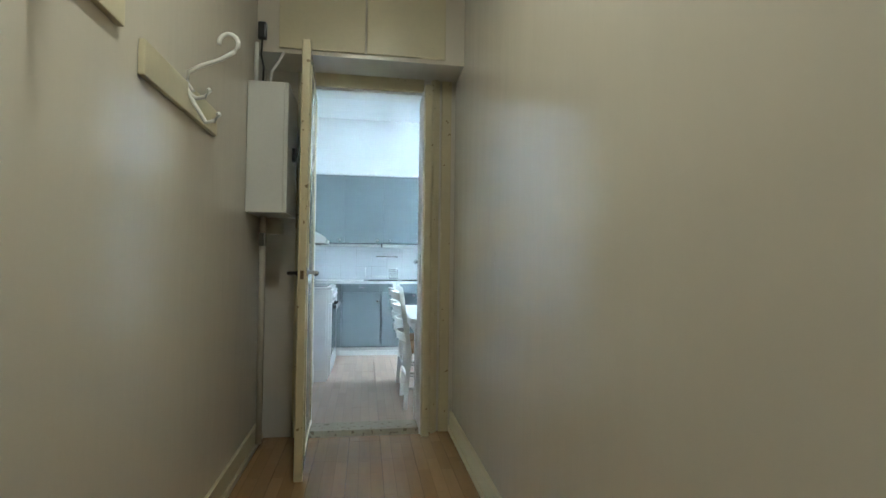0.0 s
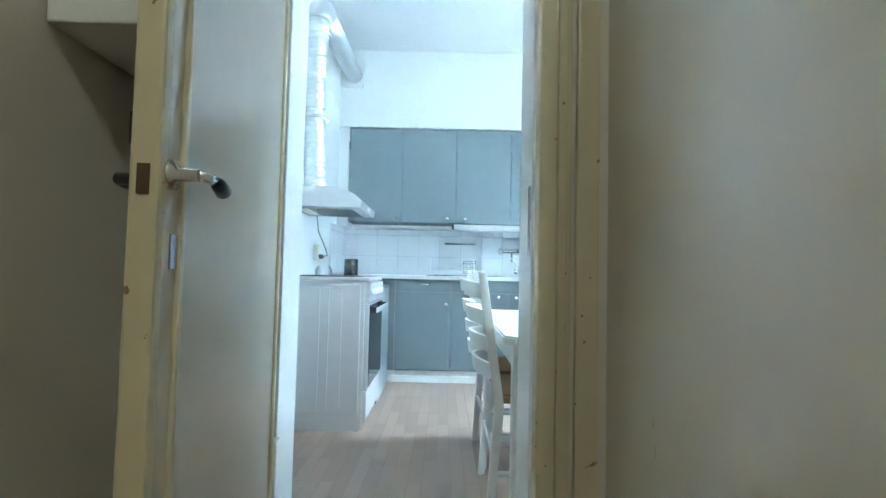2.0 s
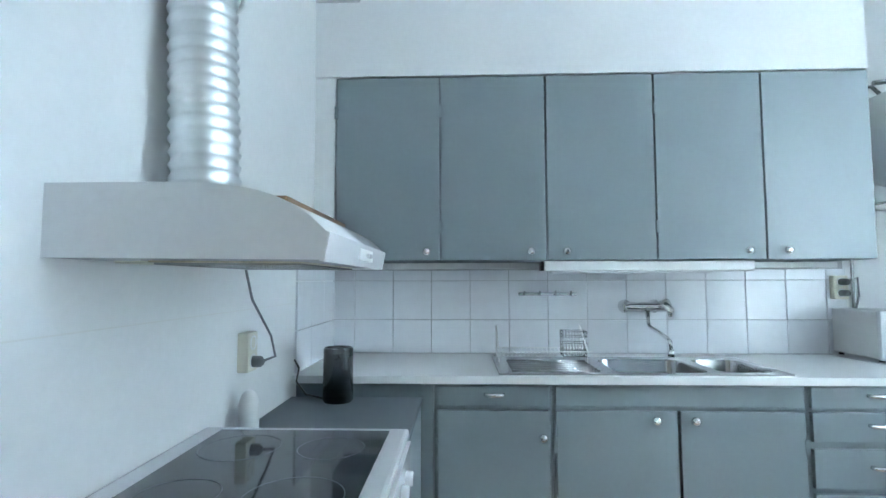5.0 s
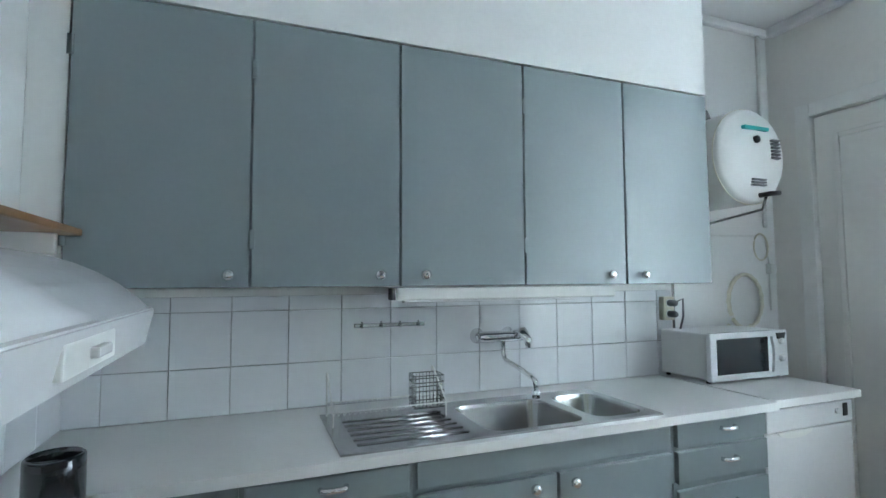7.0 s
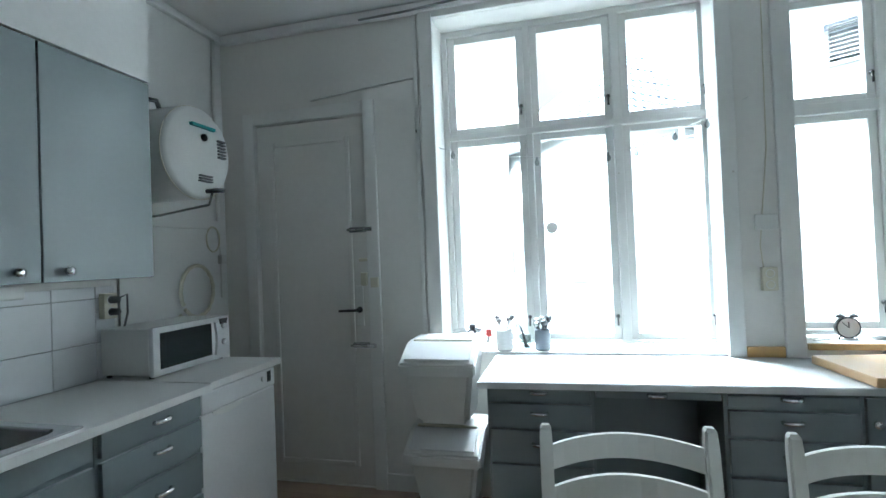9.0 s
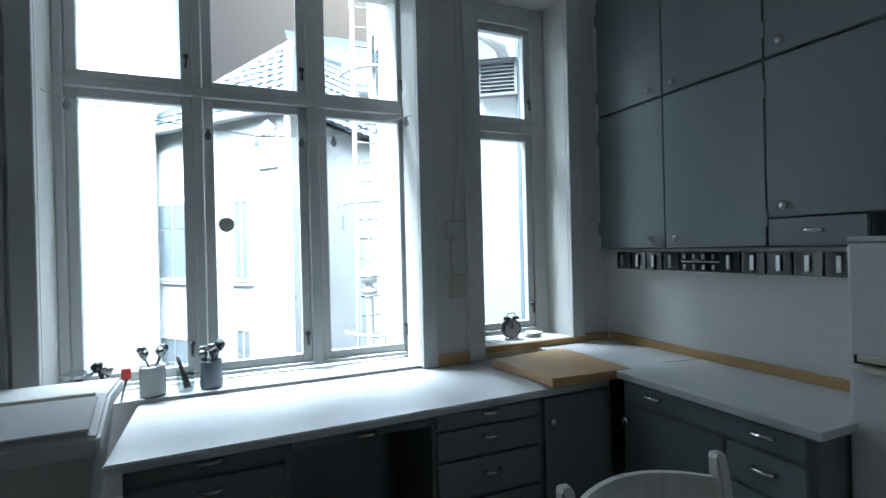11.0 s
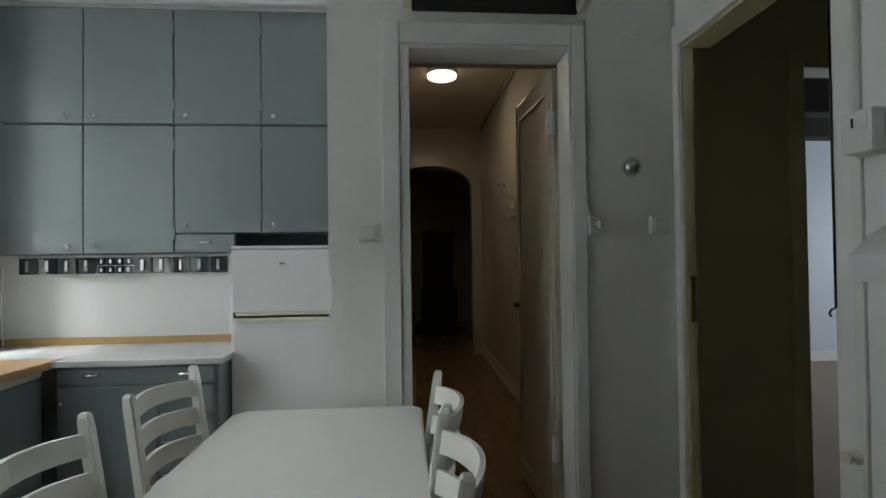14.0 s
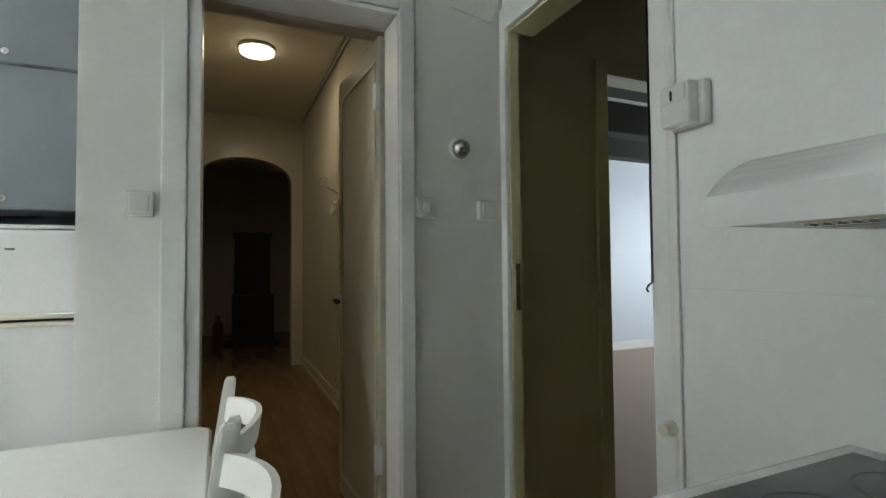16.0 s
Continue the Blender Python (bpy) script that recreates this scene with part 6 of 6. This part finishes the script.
bb = thing("house", (13, 0, -9), "white plastered rear house with stacked balconies", "house")
part("wall", boxes((12.6, 18.0, -14.0, 1.55, -9.0, 5.0), (13.2, 18.0, 1.55, 3.15, -9.0, 5.0)), PLASTER, bb)
part("wall", boxes((11.2, 20.0, 6.0, 24.0, -9.0, 11.0)), PLASTER, bb)
part("downpipe", tube([(11.12, 6.9, -9), (11.12, 6.9, 10.9)], 0.06, 8), TRIM, bb)
part("roof", roof_face((12.2, 3.2, 5.0), (12.2, -14.0, 5.0), (16.0, -14.0, 7.8), (16.0, 3.2, 7.8), 14), SLATE, bb)
for z in (-2.5, 0.15, 2.95):
    b = part("balcony", boxes((11.95, 13.2, 1.56, 3.1, z, z + 0.12), bevel=0.01), PLASTER, bb)
    part("parapet", boxes((11.9, 11.98, 1.56, 3.1, z + 0.12, z + 1.1), (11.98, 13.2, 3.02, 3.1, z + 0.12, z + 1.1), bevel=0.015), PLASTER, b)
    part("coping", boxes((11.86, 12.02, 1.5, 3.14, z + 1.1, z + 1.16), bevel=0.012), TRIM, b)
    house_window(bb, (13.19, 3.0, z + 1.25 - 0.15), (0, -1), 0.62, 0.8)
lad = thing("fire_ladder", (7.3, 3.3, -9), "white steel fire ladder with safety hoops on the courtyard wall", "ladder")
for y in (3.36, 2.98):
    part("stile", boxes((7.27, 7.31, y - 0.025, y + 0.025, -9.0, 5.2), bevel=0.004), TRIM, lad)
for k in range(32):
    z = -2.6 + 0.245 * k
    part("rung", tube([(7.29, 2.985, z), (7.29, 3.355, z)], 0.012, 6), STEEL, lad)
for z in (-1.2, 0.4, 2.0, 3.6):
    part("hoop", tube([(7.29 - 0.52 * math.sin(radians(k)), 3.17 + 0.36 * math.cos(radians(k)), z) for k in range(0, 181, 15)], 0.022, 6), TRIM, lad)
for k in (40, 90, 140):
    part("cage_bar", tube([(7.29 - 0.52 * math.sin(radians(k)), 3.17 + 0.36 * math.cos(radians(k)), z) for z in (-1.2, 3.6)], 0.014, 6), TRIM, lad)
for z in (-0.4, 1.45, 3.3):
    part("bracket", tube([(7.29, 3.0, z), (8.0, 2.96, z + 0.25)], 0.025, 6), TRIM, lad)

nw = thing("neighbour_wing", (5.8, 1.6, -9), "white plastered wing with streaked walls beside the window", "house")
C0, C1, C2 = (4.95, 2.42), (5.6, 3.40), (8.45, 2.84)
u_c = (C1[0] - C0[0], C1[1] - C0[1])
part("wall", prism([(3.92, 0.2), (3.92, 2.42), C0, C1, C2, (8.45, 0.2)], -9.0, 8.0, "z"), PLASTER, nw)
lv = part("vent", oriented(boxes((0.03, 0.33, -0.02, 0.03, 2.82, 3.10)), (C0[0], C0[1] + 0.0, 0), u_c), PLASTER, nw)
VENT_AT = (C0[0] - 0.008, C0[1] + 0.006, 0)
part("vent_frame", oriented(boxes((0.0, 0.03, -0.05, 0.06, 2.79, 3.13), (0.33, 0.36, -0.05, 0.06, 2.79, 3.13), (0.03, 0.33, -0.05, 0.06, 2.79, 2.82), (0.03, 0.33, -0.05, 0.06, 3.10, 3.13), bevel=0.004), VENT_AT, u_c), STEEL, nw)
for k in range(8):
    part("slat", oriented(prism([(0.02, 2.83 + k * 0.034), (0.06, 2.842 + k * 0.034), (0.06, 2.85 + k * 0.034), (0.02, 2.838 + k * 0.034)], 0.03, 0.33, "x"), VENT_AT, u_c), STEEL, lv)
part("flue", oriented(tube([(0.12, -0.05, 3.13), (0.14, 0.10, 3.2), (0.26, 0.13, 3.30), (0.42, 0.10, 3.42), (0.5, -0.05, 3.48)], 0.055, 10), VENT_AT, u_c), TRIM, nw)
w = part("window", boxes((4.42, 4.88, 2.405, 2.424, 0.2, 3.25)), FARGLASS, nw)
part("frame", boxes((4.36, 4.42, 2.40, 2.45, 0.1, 3.35), (4.88, 4.93, 2.40, 2.45, 0.1, 3.35), (4.42, 4.88, 2.40, 2.45, 3.25, 3.35), (4.42, 4.88, 2.40, 2.45, 0.1, 0.2), (4.42, 4.88, 2.40, 2.44, 1.35, 1.40), (4.42, 4.88, 2.40, 2.44, 2.40, 2.46), bevel=0.004), SLATE, w)
u_d = (C2[0] - C1[0], C2[1] - C1[1])
for x, z in ((1.2, 3.3), (1.75, 3.7)):
    for k in range(9):
        part("slat", oriented(boxes((x, x + 0.22, 0.0, 0.03, z + k * 0.06, z + 0.03 + k * 0.06)), (*C1, 0), u_d), STEEL, nw)
part("standpipe", tube([(7.9, 3.05, -9), (7.9, 3.05, 0.75), (7.9, 3.05, 0.8)], 0.05, 8), TRIM, nw)
part("pipe_cap", lathe([(0.06, 0), (0.11, 0.02), (0.11, 0.07), (0.05, 0.1), (0.05, 0.14), (0.10, 0.17), (0.13, 0.26), (0.10, 0.34), (0.03, 0.37)], (7.9, 3.05, 0.8), "z", 14), TRIM, nw)

# ---- pieces: tiles and floor planks ----
def mesh_of(name, bm, material):
    me = bpy.data.meshes.new(name)
    bm.to_mesh(me)
    bm.free()
    me.materials.append(material)
    return me


wall_t = bpy.data.objects["wall_tiled"]
cols = [XL + 0.003, -0.07] + [round(-0.07 + 0.2025 * k, 4) for k in range(1, 13)] + [2.46]
rows_z = [0.902, 1.075, 1.278, 1.334]
seen = {}
for a, b in zip(cols, cols[1:]):
    for z0, z1 in zip(rows_z, rows_z[1:]):
        key = (round(b - a, 3), round(z1 - z0, 3))
        if key not in seen:
            seen[key] = mesh_of("tile", box(0.0012, b - a - 0.0012, -0.019, 0, 0.0012, z1 - z0 - 0.0012, 0.0015, seg=1), TILE)
        t = new("tile", seen[key])
        t.location = (a, 6.945, z0)
        t.parent = wall_t
wall_s = bpy.data.objects["wall_stove"]
cols = [6.33, 6.5205, 6.7225, 6.924]
for a, b in zip(cols, cols[1:]):
    for z0, z1 in zip(rows_z, rows_z[1:]):
        t = new("tile", mesh_of("tile", box(0.001, 0.012, a + 0.0015, b - 0.0015, z0 + 0.0015, z1 - 0.0015, 0.0015, seg=1), TILE))
        t.location = (XL, 0, 0)
        t.parent = wall_s


def planks(parent, x0, x1, y0, y1, material, seed):
    rng = random.Random(seed)
    cache = {}
    x = x0
    while x < x1 - 0.01:
        w = min(0.192, x1 - x)
        y = y0 - rng.choice((0.3, 0.7, 1.0))
        while y < y1:
            a, b = max(y, y0), min(y + 1.28, y1)
            if b - a > 0.01:
                key = (round(w, 3), round(b - a, 3))
                if key not in cache:
                    cache[key] = mesh_of("plank", box(0.0004, w - 0.0004, 0.0004, b - a - 0.0004, -0.012, 0, 0.0008, seg=1), material)
                p = new("plank", cache[key])
                p.location = (x, a, 0)
                p.parent = parent
            y += 1.28
        x += w


planks(bpy.data.objects["floor"], XL, XR, 3.58, YB, FLOOR, 3)
planks(bpy.data.objects["floor"], 1.38, XR, 2.5, 3.58, FLOOR, 4)
planks(bpy.data.objects["hall_floor"], HX0, HX1, -1.0, 3.58, HALLFLOOR, 5)
planks(bpy.data.objects["hall_floor"], -0.95, 1.9, -4.55, -1.0, HALLFLOOR, 6)
